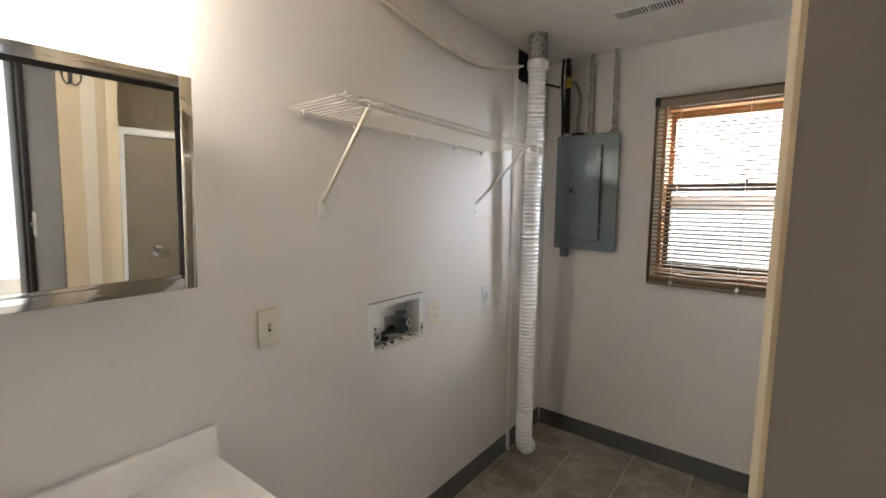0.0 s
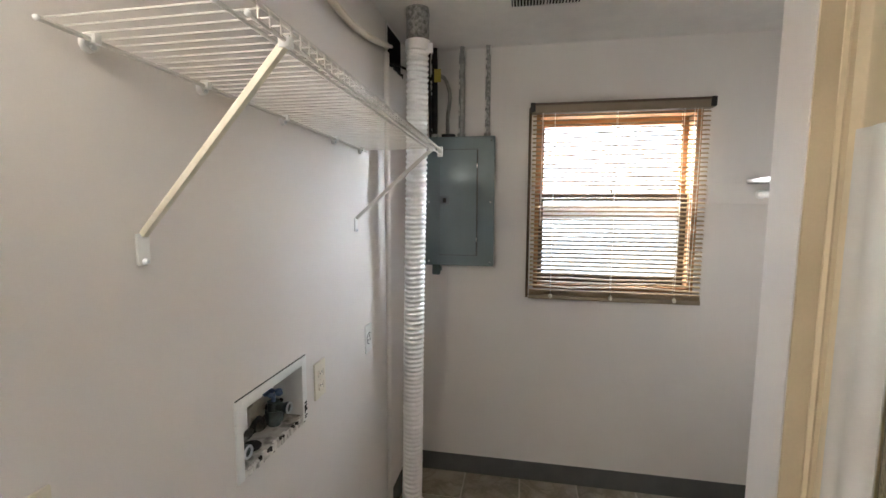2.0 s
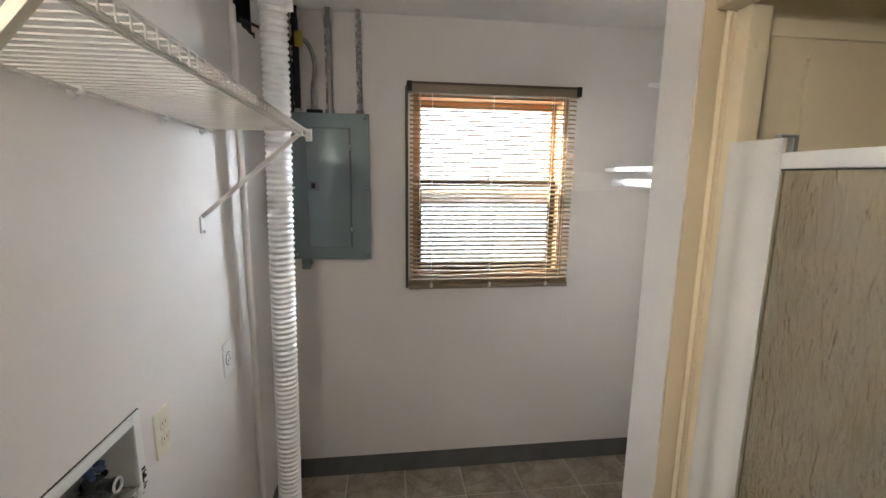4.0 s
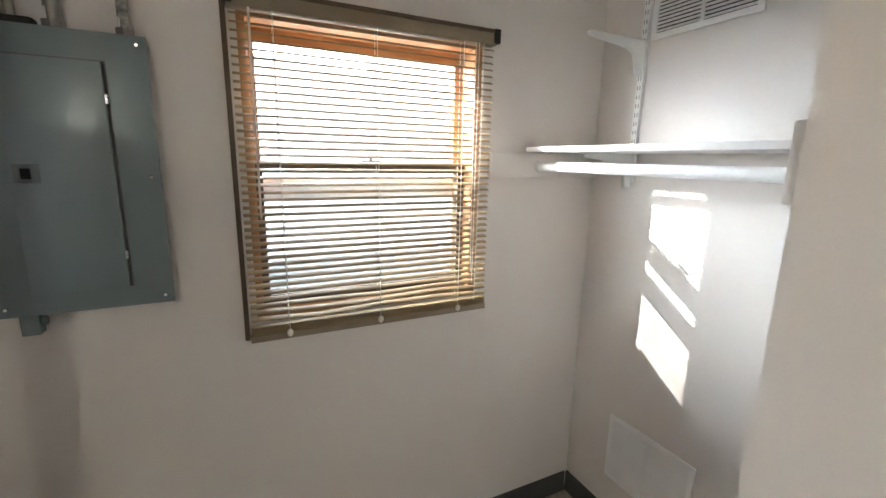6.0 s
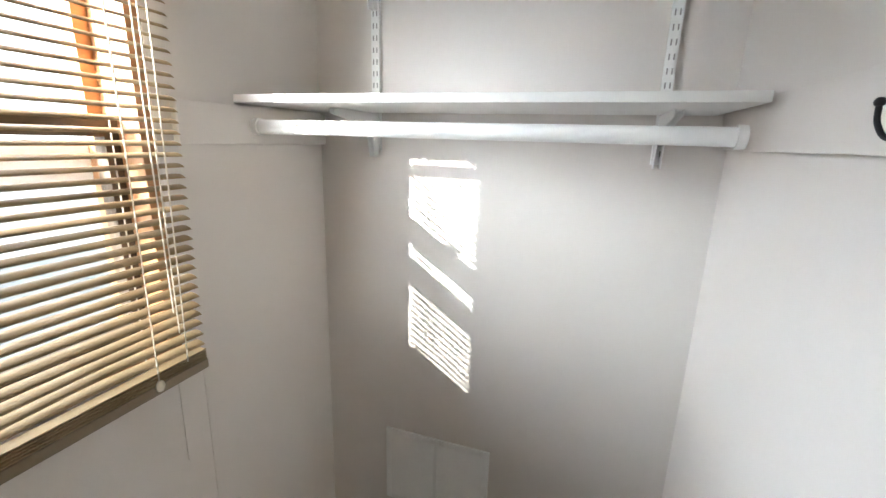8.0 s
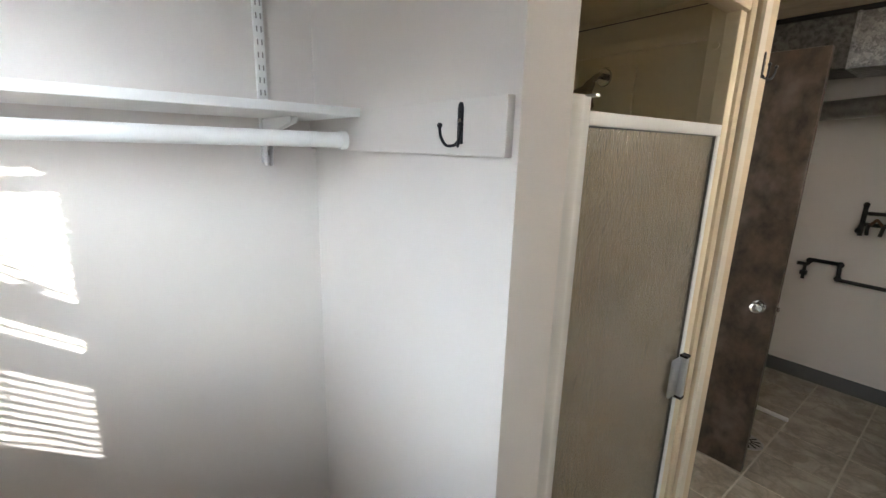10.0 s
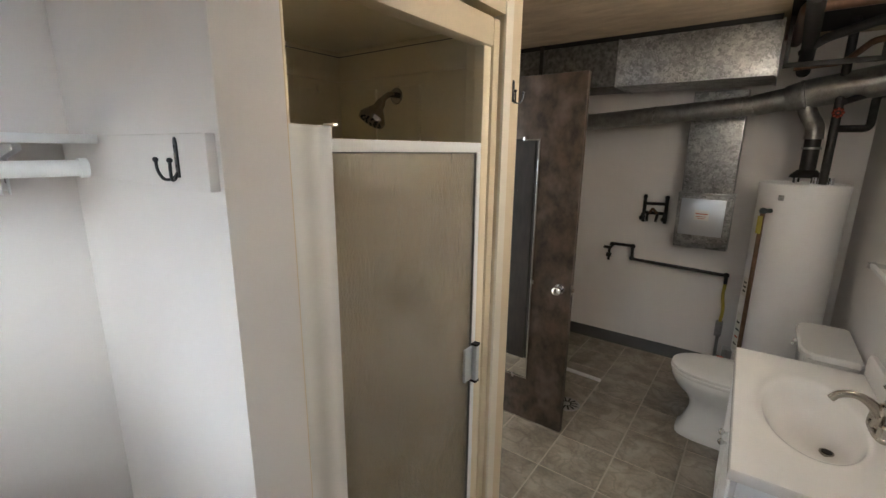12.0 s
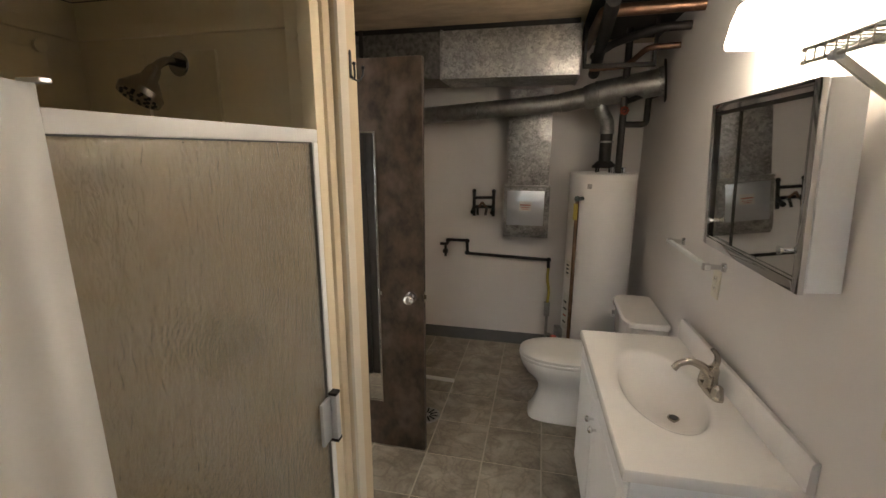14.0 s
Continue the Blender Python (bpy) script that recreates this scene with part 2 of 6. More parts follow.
def spangle(m, scale):
    """Zinc crystals: irregular flakes that differ in tone and gloss."""
    n, l = m.node_tree.nodes, m.node_tree.links
    bsdf = n["Principled BSDF"]
    mp = [k for k in n if k.type == "MAPPING"][0]
    old = bsdf.inputs["Base Color"].links[0].from_socket
    wob = n.new("ShaderNodeTexNoise")
    wob.inputs["Scale"].default_value, wob.inputs["Detail"].default_value = scale * 1.3, 4
    l.new(mp.outputs[0], wob.inputs["Vector"])
    add = n.new("ShaderNodeMix")
    add.data_type, add.blend_type = "RGBA", "LINEAR_LIGHT"
    add.inputs["Factor"].default_value = 0.035
    l.new(mp.outputs[0], add.inputs["A"])
    l.new(wob.outputs[1], add.inputs["B"])
    vo = n.new("ShaderNodeTexVoronoi")
    vo.inputs["Scale"].default_value = scale
    l.new(add.outputs["Result"], vo.inputs["Vector"])
    bw = n.new("ShaderNodeSeparateColor")
    l.new(vo.outputs["Color"], bw.inputs[0])
    mr = n.new("ShaderNodeMapRange")
    mr.inputs[3].default_value, mr.inputs[4].default_value = 0.62, 1.45
    l.new(bw.outputs[0], mr.inputs[0])
    hs = n.new("ShaderNodeHueSaturation")
    l.new(mr.outputs[0], hs.inputs["Value"])
    l.new(old, hs.inputs["Color"])
    l.new(hs.outputs[0], bsdf.inputs["Base Color"])
    rr = n.new("ShaderNodeMapRange")
    rr.inputs[3].default_value, rr.inputs[4].default_value = 0.28, 0.55
    l.new(bw.outputs[1], rr.inputs[0])
    l.new(rr.outputs[0], bsdf.inputs["Roughness"])


spangle(SPANGLED, 58.0)
SPANGLED_DARK = material("dark_duct_steel", (0.13, 0.125, 0.115), 0.5, metal=0.6, vary=0.5, scale=40, bump=0.1, fine=160, dirt=(0.06, 0.055, 0.05), dirt_amount=0.6, dirt_scale=6)


def clear_glass(name, rough, tint, bump=0.0, scale=60.0, stretch=(1, 1, 1)):
    m = material(name, tint, rough, vary=0.0, bump=bump, fine=scale, stretch=stretch, transmission=1.0, rough_vary=0.0)
    return m


GLASS = clear_glass("window_glass", 0.0, (0.96, 0.98, 0.97))


def rain_glass():
    """Obscure glass: wavering runs of relief on the room side that scatter what is behind and sparkle towards lamps."""
    m = bpy.data.materials.new("rain_glass")
    m.use_nodes = True
    n, l = m.node_tree.nodes, m.node_tree.links
    bsdf = n["Principled BSDF"]
    bsdf.inputs["Base Color"].default_value = (0.86, 0.82, 0.72, 1)
    bsdf.inputs["Roughness"].default_value = 0.20
    bsdf.inputs["Transmission Weight"].default_value = 0.80
    bsdf.inputs["IOR"].default_value = 1.45
    bsdf.inputs["Coat Weight"].default_value, bsdf.inputs["Coat Roughness"].default_value = 0.6, 0.14
    geo = n.new("ShaderNodeNewGeometry")
    mp = n.new("ShaderNodeMapping")
    mp.inputs["Scale"].default_value = (1, 1, 0.30)
    l.new(geo.outputs["Position"], mp.inputs[0])
    runs = n.new("ShaderNodeTexNoise")
    runs.inputs["Scale"].default_value, runs.inputs["Detail"].default_value, runs.inputs["Distortion"].default_value = 70.0, 3, 0.8
    l.new(mp.outputs[0], runs.inputs["Vector"])
    drops = n.new("ShaderNodeTexVoronoi")
    drops.inputs["Scale"].default_value = 120.0
    l.new(geo.outputs["Position"], drops.inputs["Vector"])
    add = n.new("ShaderNodeMath")
    add.operation = "MULTIPLY_ADD"
    add.inputs[1].default_value = -0.35
    l.new(drops.outputs["Distance"], add.inputs[0])
    l.new(runs.outputs[0], add.inputs[2])
    bp = n.new("ShaderNodeBump")
    bp.inputs["Strength"].default_value, bp.inputs["Distance"].default_value = 0.6, 0.0048
    l.new(add.outputs[0], bp.inputs["Height"])
    l.new(bp.outputs[0], bsdf.inputs["Normal"])
    l.new(bp.outputs[0], bsdf.inputs["Coat Normal"])
    film = n.new("ShaderNodeTexNoise")
    film.inputs["Scale"].default_value, film.inputs["Detail"].default_value = 5.0, 5
    l.new(geo.outputs["Position"], film.inputs["Vector"])
    tint = n.new("ShaderNodeValToRGB")
    tint.color_ramp.elements[0].color, tint.color_ramp.elements[1].color = (0.76, 0.69, 0.53, 1), (0.87, 0.80, 0.66, 1)
    both = n.new("ShaderNodeMath")
    both.operation = "MULTIPLY_ADD"
    both.inputs[1].default_value = 0.9
    l.new(runs.outputs[0], both.inputs[0])
    l.new(film.outputs[0], both.inputs[2])
    tint.color_ramp.elements[0].position, tint.color_ramp.elements[1].position = 0.7, 1.2
    l.new(both.outputs[0], tint.inputs[0])
    l.new(tint.outputs[0], bsdf.inputs["Base Color"])
    return m


OBSCURE = rain_glass()

# ---- helpers for meshes ----


def link(name, bm, mat, parent=None, label="", sharp=35):
    me = bpy.data.meshes.new(name)
    bmesh.ops.recalc_face_normals(bm, faces=bm.faces)
    bm.to_mesh(me)
    bm.free()
    me.materials.append(mat)
    me.polygons.foreach_set("use_smooth", [True] * len(me.polygons))
    me.set_sharp_from_angle(angle=radians(sharp))
    ob = new(name, me)
    if parent is not None:
        ob.parent = parent
        ob.matrix_parent_inverse = Matrix.Identity(4)
        ob.matrix_basis = parent.matrix_basis.inverted() if parent.parent is None else Matrix.Identity(4)
    if label:
        ob["label"] = label
    return ob


def part(name, bm, mat, parent, label="", sharp=35):
    return link(name, bm, mat, parent, label, sharp)


def thing(name, at, label, category, group="", kind=""):
    e = new(name)
    e.empty_display_size = 0.05
    e.matrix_basis = pose(*at)
    return tagged(e, label, category, group, kind)


def structure(name, bm, mat, label=""):
    return tagged(link(name, bm, mat), label or name.replace("_", " "), kind="structure")


def B():
    return bmesh.new()


def box(bm, a, b, bevel=0.0, m=None):
    lo = Vector([min(p, q) for p, q in zip(a, b)])
    hi = Vector([max(p, q) for p, q in zip(a, b)])
    r = bmesh.ops.create_cube(bm, size=1.0, matrix=Matrix.LocRotScale((lo + hi) / 2, None, hi - lo))
    vs = r["verts"]
    if bevel:
        es = list({e for v in vs for e in v.link_edges})
        out = bmesh.ops.bevel(bm, geom=es, offset=bevel, segments=2, affect="EDGES", profile=0.6)
        vs = list({v for f in out["faces"] for v in f.verts} | {v for v in vs if v.is_valid})
        vs = [v for v in vs if v.is_valid]
    if m is not None:
        bmesh.ops.transform(bm, matrix=m, verts=vs)
    return vs


def boxes(*args, bevel=0.0):
    bm = B()
    for a, b in args:
        box(bm, a, b, bevel)
    return bm


def cyl(bm, p, q, r, r2=None, seg=20, caps=True):
    p, q = Vector(p), Vector(q)
    d = q - p
    m = Matrix.Translation((p + q) / 2) @ d.to_track_quat("Z", "Y").to_matrix().to_4x4()
    return bmesh.ops.create_cone(bm, cap_ends=caps, segments=seg, radius1=r, radius2=r if r2 is None else r2, depth=d.length, matrix=m)["verts"]


def ball(bm, c, r, scale=(1, 1, 1), seg=16):
    return bmesh.ops.create_uvsphere(bm, u_segments=seg, v_segments=max(6, seg // 2), radius=r, matrix=Matrix.LocRotScale(c, None, scale))["verts"]


def tube(bm, pts, r, seg=12, closed_ends=True):
    """A round tube along points; r is one radius or one for each point."""
    pts = [Vector(p) for p in pts]
    rs = r if isinstance(r, (list, tuple)) else [r] * len(pts)
    rings = []
    ref = Vector((0.0123, 0.9, 0.4321)).normalized()
    for i, p in enumerate(pts):
        d = (pts[min(i + 1, len(pts) - 1)] - pts[max(i - 1, 0)]).normalized()
        u = (ref - d * ref.dot(d))
        if u.length < 1e-3:
            u = d.orthogonal()
        u.normalize()
        ref = u
        v = d.cross(u)
        rings.append([bm.verts.new(p + (u * math.cos(a) + v * math.sin(a)) * rs[i]) for a in (2 * math.pi * k / seg for k in range(seg))])
    for a, b in zip(rings, rings[1:]):
        for k in range(seg):
            bm.faces.new((a[k], a[(k + 1) % seg], b[(k + 1) % seg], b[k]))
    if closed_ends:
        bm.faces.new(rings[0][::-1])
        bm.faces.new(rings[-1])
    return bm


def bend(pts, rad=0.03, n=5):
    """Points with the corners rounded."""
    pts = [Vector(p) for p in pts]
    out = [pts[0]]
    for a, b, c in zip(pts, pts[1:], pts[2:]):
        r = min(rad, (a - b).length * 0.45, (c - b).length * 0.45)
        s, e = b + (a - b).normalized() * r, b + (c - b).normalized() * r
        out += [(1 - t) ** 2 * s + 2 * t * (1 - t) * b + t * t * e for t in (k / n for k in range(n + 1))]
    return out + [pts[-1]]


def curve(pts, n=8):
    """Catmull-Rom through the points."""
    pts = [Vector(p) for p in pts]
    q = [2 * pts[0] - pts[1], *pts, 2 * pts[-1] - pts[-2]]
    out = []
    for i in range(1, len(q) - 2):
        for k in range(n):
            t = k / n
            out.append(0.5 * (2 * q[i] + (q[i + 1] - q[i - 1]) * t + (2 * q[i - 1] - 5 * q[i] + 4 * q[i + 1] - q[i + 2]) * t * t + (3 * q[i] - q[i - 1] - 3 * q[i + 1] + q[i + 2]) * t ** 3))
    return out + [pts[-1]]


def loft(bm, rings, cap=True):
    vs = [[bm.verts.new(p) for p in ring] for ring in rings]
    n = len(vs[0])
    for a, b in zip(vs, vs[1:]):
        for k in range(n):
            bm.faces.new((a[k], a[(k + 1) % n], b[(k + 1) % n], b[k]))
    if cap:
        bm.faces.new(vs[0][::-1])
        bm.faces.new(vs[-1])
    return vs


def oval(cx, cy, z, rx, ry, n=36, power=2.0):
    out = []
    for k in range(n):
        a = 2 * math.pi * k / n
        c, s = math.cos(a), math.sin(a)
        out.append(Vector((cx + rx * math.copysign(abs(c) ** (2 / power), c), cy + ry * math.copysign(abs(s) ** (2 / power), s), z)))
    return out


# ---- setting ----
XR, YB, YP, ZC = 2.028, -4.47, -1.135, 2.335     # east wall, far wall, alcove partition, ceiling
WALL = 0.12
XF = 1.205                                       # faces of the partition ends

# west wall with the recess of the washer box cut through
BY0, BY1, BZ0, BZ1 = -1.495, -1.222, 0.915, 1.07
HY0, HY1, HZ0, HZ1 = -0.40, -0.16, 2.172, 2.33
structure("wall_west", boxes(
    ((-WALL, YB - WALL, 0), (0, BY0, ZC)), ((-WALL, BY1, 0), (0, HY0, ZC)), ((-WALL, HY1, 0), (0, WALL, ZC)),
    ((-WALL, BY0, 0), (0, BY1, BZ0)), ((-WALL, BY0, BZ1), (0, BY1, ZC)),
    ((-WALL, HY0, 0), (0, HY1, HZ0)), ((-WALL, HY0, HZ1), (0, HY1, ZC))), PAINT, "warm grey painted wall")
# black sheet behind the wall paints the shade of its cavity
structure("wall_west_cavity", boxes(((-WALL - 0.02, YB, 0.5), (-WALL - 0.002, WALL, ZC))), DARK, "black sheet standing for the shade inside the wall")
# north wall with the window opening
WX0, WX1, WZ0, WZ1 = 0.675, 1.462, 1.085, 2.0
structure("wall_north", boxes(
    ((0, 0, 0), (WX0, 0.16, ZC)), ((WX1, 0, 0), (XR + WALL, 0.16, ZC)),
    ((WX0, 0, 0), (WX1, 0.16, WZ0)), ((WX0, 0, WZ1), (WX1, 0.16, ZC))), PAINT, "warm grey painted wall with a window")
# east wall with the doorway to the carpeted room
DY0, DY1, DZ = -3.02, -2.225, 2.03
XD, XE = 1.855, 1.97                             # faces of the doorway wall
structure("wall_east", boxes(
    ((XR, -2.187, 0), (XR + WALL, 0, ZC)), ((XD, -3.10, 0), (XE, DY0, ZC)), ((XE, -3.10, 0), (2.2, DY0, ZC)), ((2.2, YB - WALL, 0), (2.3, DY0, ZC)), ((XD, DY0, DZ), (XE, -2.187, ZC))), PAINT, "warm grey painted wall")
structure("wall_south", boxes(((0, YB - WALL, 0), (2.2, YB, ZC))), PAINT, "warm grey painted wall")
structure("wall_alcove", boxes(((XF, -1.262, 0), (XR, YP, ZC))), PAINT, "painted partition beside the shower")
structure("wall_shower_side", boxes(((1.212, -2.187, 0), (XR, -2.075, ZC))), CREAM, "cream painted partition beside the shower")
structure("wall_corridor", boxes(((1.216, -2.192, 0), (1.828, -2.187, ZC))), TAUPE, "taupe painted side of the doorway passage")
structure("wall_shower_head", boxes(((1.212, -2.075, 2.045), (1.30, -1.262, ZC))), CREAM, "cream wall above the shower")
structure("ceiling", boxes(((-WALL, -2.6, ZC), (XR + WALL, 0.16, ZC + 0.08))), CEIL, "off-white textured ceiling")
structure("ceiling_utility", boxes(((-WALL, YB - WALL, ZC + 0.002), (2.3, -2.6, ZC + 0.08))), PLYWOOD, "bare plywood ceiling")
structure("floor", boxes(((-WALL, YB - WALL, -0.10), (XE, 0.16, -0.0025)), ((XE, YB - WALL, -0.10), (2.2, -3.06, -0.0025)), ((XE, -2.187, -0.10), (XR + WALL, 0.16, -0.0025))), GROUT, "tiled floor bed")
# carpeted room beyond the doorway
structure("hall_floor", boxes(((2.3, -5.2, -0.10), (5.2, DY0, 0.004)), ((XE, DY0, -0.10), (5.2, -2.187, 0.004)), ((XR + WALL, -2.187, -0.10), (5.2, 0.6, 0.004))), CARPET, "beige carpet")
structure("hall_wall", boxes(((5.2, -5.2, 0), (5.3, 0.6, 2.5)), ((XR + WALL, 0.6, 0), (5.2, 0.7, 2.5)), ((2.3, -5.3, 0), (5.2, -5.2, 2.5))), WHITE, "white walls of the next room")
structure("hall_ceiling", boxes(((XE, -5.2, ZC + 0.1), (5.2, 0.6, ZC + 0.2))), CEIL, "ceiling of the next room")
structure("backdrop", boxes(((-5, 7.0, -0.29), (11, 7.1, 7.0))), OUTSIDE, "bright hazy daylight outside")
structure("ground", boxes(((-150, -300, -0.5), (150, 300, -0.3))), GRASS, "pale gravel ground around the house")
structure("door_jamb", boxes(((XD - 0.012, DY1, 0), (XE + 0.06, -2.1875, DZ + 0.02)), ((XD - 0.012, DY0, 0), (XE + 0.012, DY0 + 0.018, DZ + 0.02)),
    ((XD - 0.012, DY0 + 0.018, DZ - 0.002), (XE + 0.012, DY1, DZ + 0.02)), ((XD - 0.066, DY1 + 0.012, 0), (XD - 0.0125, -2.1925, DZ + 0.07)), ((XD - 0.02, DY0 - 0.06, 0), (XD - 0.002, DY0 + 0.004, DZ + 0.07)), bevel=0.003), FRAME_WOOD, "dark wooden door frame, darkened for its shade")


def base_run(name, a, b, side):
    """Vinyl base along a wall, 10 cm high with a small toe."""
    d = (Vector(b) - Vector(a)).normalized()
    n = Vector(side)
    prof = [(0.0, 0.0), (0.014, 0.0), (0.012, 0.006), (0.006, 0.018), (0.005, 0.094), (0.002, 0.1), (0.0, 0.1)]
    bm = B()
    loft(bm, [[Vector((*p, 0)) + n * u + Vector((0, 0, v)) for u, v in prof] for p in (a, b)])
    return structure(name, bm, RUBBER, "dark grey vinyl baseboard")


n3 = lambda x, y: Vector((x, y, 0))
base_run("baseboard_west", (0, YB), (0, -3.05), n3(1, 0))
base_run("baseboard_west", (0, -2.08), (0, 0), n3(1, 0))
base_run("baseboard_north", (0.015, 0), (XR - 0.015, 0), n3(0, -1))
base_run("baseboard_east", (XR, YP - 0.0), (XR, 0), n3(-1, 0))
base_run("baseboard_south", (0.015, YB), (2.19, YB), n3(0, 1))
base_run("baseboard_alcove", (1.19, YP), (XR - 0.015, YP), n3(0, 1))

structure("trim_shower", boxes(((XF + 0.003, -1.266, 0), (1.27, -1.262, ZC))), CREAM, "cream painted trim")
structure("trim_post", boxes(((1.206, -2.118, 0), (1.215, -2.072, ZC))), PALE_CREAM, "pale painted strip beside the shower")

# ================= laundry =================


def spread(name, me_ob, places, parent):
    """Copies of one piece on shared mesh data at the given offsets."""
    for p in places:
        o = new(name, me_ob.data)
        o.parent = parent
        o.matrix_parent_inverse = me_ob.matrix_parent_inverse
        o.matrix_basis = me_ob.matrix_basis @ Matrix.Translation(p) if not isinstance(p, Matrix) else me_ob.matrix_basis @ p


def wire_shelf():
    y0, y1, za, zb, depth = -1.856, -0.700, 1.762, 1.736, 0.305
    z = lambda y: za + (zb - za) * (y - y0) / (y1 - y0)
    s = thing("wire_shelf", (0, y0, za), "white vinyl-coated wire shelf screwed to the laundry wall", "shelf")

    def rail(name, x, dz, a=y0, b=y1, r=0.0029):
        part(name, tube(B(), [(x, a, z(a) + dz), (x, b, z(b) + dz)], r, 8), COATED, s)

    rail("back_rail", 0.012, -0.006, r=0.0036)
    rail("middle_rail", 0.262, -0.004)
    rail("front_rail", depth, -0.002, r=0.0033)
    rail("lower_front_rail", depth, -0.022, r=0.0033)
    n = 47
    bm = B()
    tube(bm, bend([(0.008, y0 + 0.012, z(y0)), (depth + 0.004, y0 + 0.012, z(y0)), (depth + 0.004, y0 + 0.012, z(y0) - 0.024)], 0.008, 3), 0.0013, 6)
    first = part("wire", bm, COATED, s)
    spread("wire", first, [(0, (y1 - y0 - 0.024) * k / (n - 1), (zb - za) * k / (n - 1)) for k in range(1, n)], s)
    # closing bar on the open end
    part("end_cap", boxes(((depth - 0.012, y1 - 0.004, z(y1) - 0.030), (depth + 0.008, y1 + 0.006, z(y1) + 0.008)), bevel=0.002), WHITE_PLASTIC, s)
    for y in (-1.784, -1.564, -1.281, -0.980, -0.751):
        bm = B()
        cyl(bm, (0.0, y, z(y) - 0.010), (0.010, y, z(y) - 0.010), 0.0125, 0.011, 18)
        box(bm, (0.004, y - 0.006, z(y) - 0.012), (0.021, y + 0.006, z(y) + 0.005), 0.003)
        clip = part("wall_clip", bm, WHITE_PLASTIC, s)
        bm = B()
        cyl(bm, (0.010, y, z(y) - 0.015), (0.0125, y, z(y) - 0.015), 0.004, seg=10)
        part("screw", bm, ALU, clip)
    for x, dz in ((0.012, -0.006), (0.262, -0.004), (depth, -0.002), (depth, -0.022)):
        bm = B()
        ball(bm, (x, y0 - 0.001, za + dz), 0.0042, seg=10)
        part("tip_cap", bm, WHITE_PLASTIC, s)
    for yf, yt in ((-1.718, -1.775), (-0.80, -0.850)):
        f, t = Vector((0.006, yf, 1.474)), Vector((depth - 0.004, yt, z(yt) - 0.026))
        d = t - f
        m = Matrix.Translation((f + t) / 2) @ d.to_track_quat("Z", "Y").to_matrix().to_4x4()
        bm = B()
        box(bm, (-0.005, -0.006, -d.length / 2), (0.005, 0.006, d.length / 2), 0.002, m)
        br = part("brace", bm, IVORY if yf < -1 else COATED, s, "ivory diagonal support brace" if yf < -1 else "white diagonal support brace")
        bm = boxes(((0.0, yf - 0.012, 1.424), (0.006, yf + 0.012, 1.476)), bevel=0.003)
        part("foot", bm, WHITE_PLASTIC, br)
        bm = B()
        cyl(bm, (0.006, yf, 1.430), (0.012, yf, 1.430), 0.006, 0.003, 10)
        part("screw", bm, ALU, br)
        part("hook_clip", boxes(((depth - 0.010, yt - 0.007, z(yt) - 0.031), (depth + 0.007, yt + 0.007, z(yt) - 0.016)), bevel=0.003), WHITE_PLASTIC, br)


wire_shelf()


def dryer_duct():
    d = thing("dryer_duct", (0.11, -0.43, 0), "crinkled silver foil dryer duct hanging from a steel collar", "duct")
    bm = B()
    cyl(bm, (0.166, -0.490, 2.185), (0.166, -0.490, ZC), 0.0475, seg=32, caps=False)
    for z in (2.19, 2.31):
        cyl(bm, (0.166, -0.490, z), (0.166, -0.490, z + 0.006), 0.050, seg=32)
    part("collar", bm, GALV, d, "spangled galvanised steel collar")
    line = curve([(0.166, -0.490, 2.20), (0.160, -0.486, 1.80), (0.149, -0.480, 1.3), (0.134, -0.455, 0.8), (0.124, -0.440, 0.35), (0.118, -0.430, 0.12), (0.120, -0.410, 0.055), (0.128, -0.375, 0.050)], 130)
    rng = random.Random(4)
    bm = B()
    seg = 34
    rings, ref = [], Vector((1, 0, 0))
    for i, p in enumerate(line):
        t = (line[min(i + 1, len(line) - 1)] - line[max(i - 1, 0)]).normalized()
        u = (ref - t * ref.dot(t)).normalized()
        v = t.cross(u)
        ph = 2 * math.pi * (p.z + 0.004 * math.sin(p.z * 17)) / 0.0215
        ring = []
        for k in range(seg):
            a = 2 * math.pi * k / seg
            w = math.sin(ph + 0.5 * math.sin(2 * a + p.z * 3))
            r = 0.0448 + 0.0030 * (abs(w) ** 0.6) * (1 if w > 0 else -1) + rng.uniform(-0.0008, 0.0008)
            ring.append(p + (u * math.cos(a) + v * math.sin(a)) * r)
        rings.append(ring)
    loft(bm, rings, cap=False)
    part("flexible_hose", bm, FOIL, d, sharp=80)
    bm = B()
    cyl(bm, (0.166, -0.490, 2.165), (0.166, -0.490, 2.205), 0.0525, seg=32, caps=False)
    part("foil_tape", bm, FOIL, d)
    bm = boxes(((0.205, -0.512, 2.15), (0.235, -0.504, 2.19)), bevel=0.002)
    part("tape_flap", bm, FOIL, d)


dryer_duct()

# painted conduit in the corner beside the duct
pc = thing("corner_pipe", (0.02, -0.345, 0), "slim pipe painted like the wall in the corner", "pipe")
part("pipe_run", tube(B(), [(0.009, -0.43, 0.0), (0.009, -0.43, 2.19)], 0.013, 14), PAINT, pc)

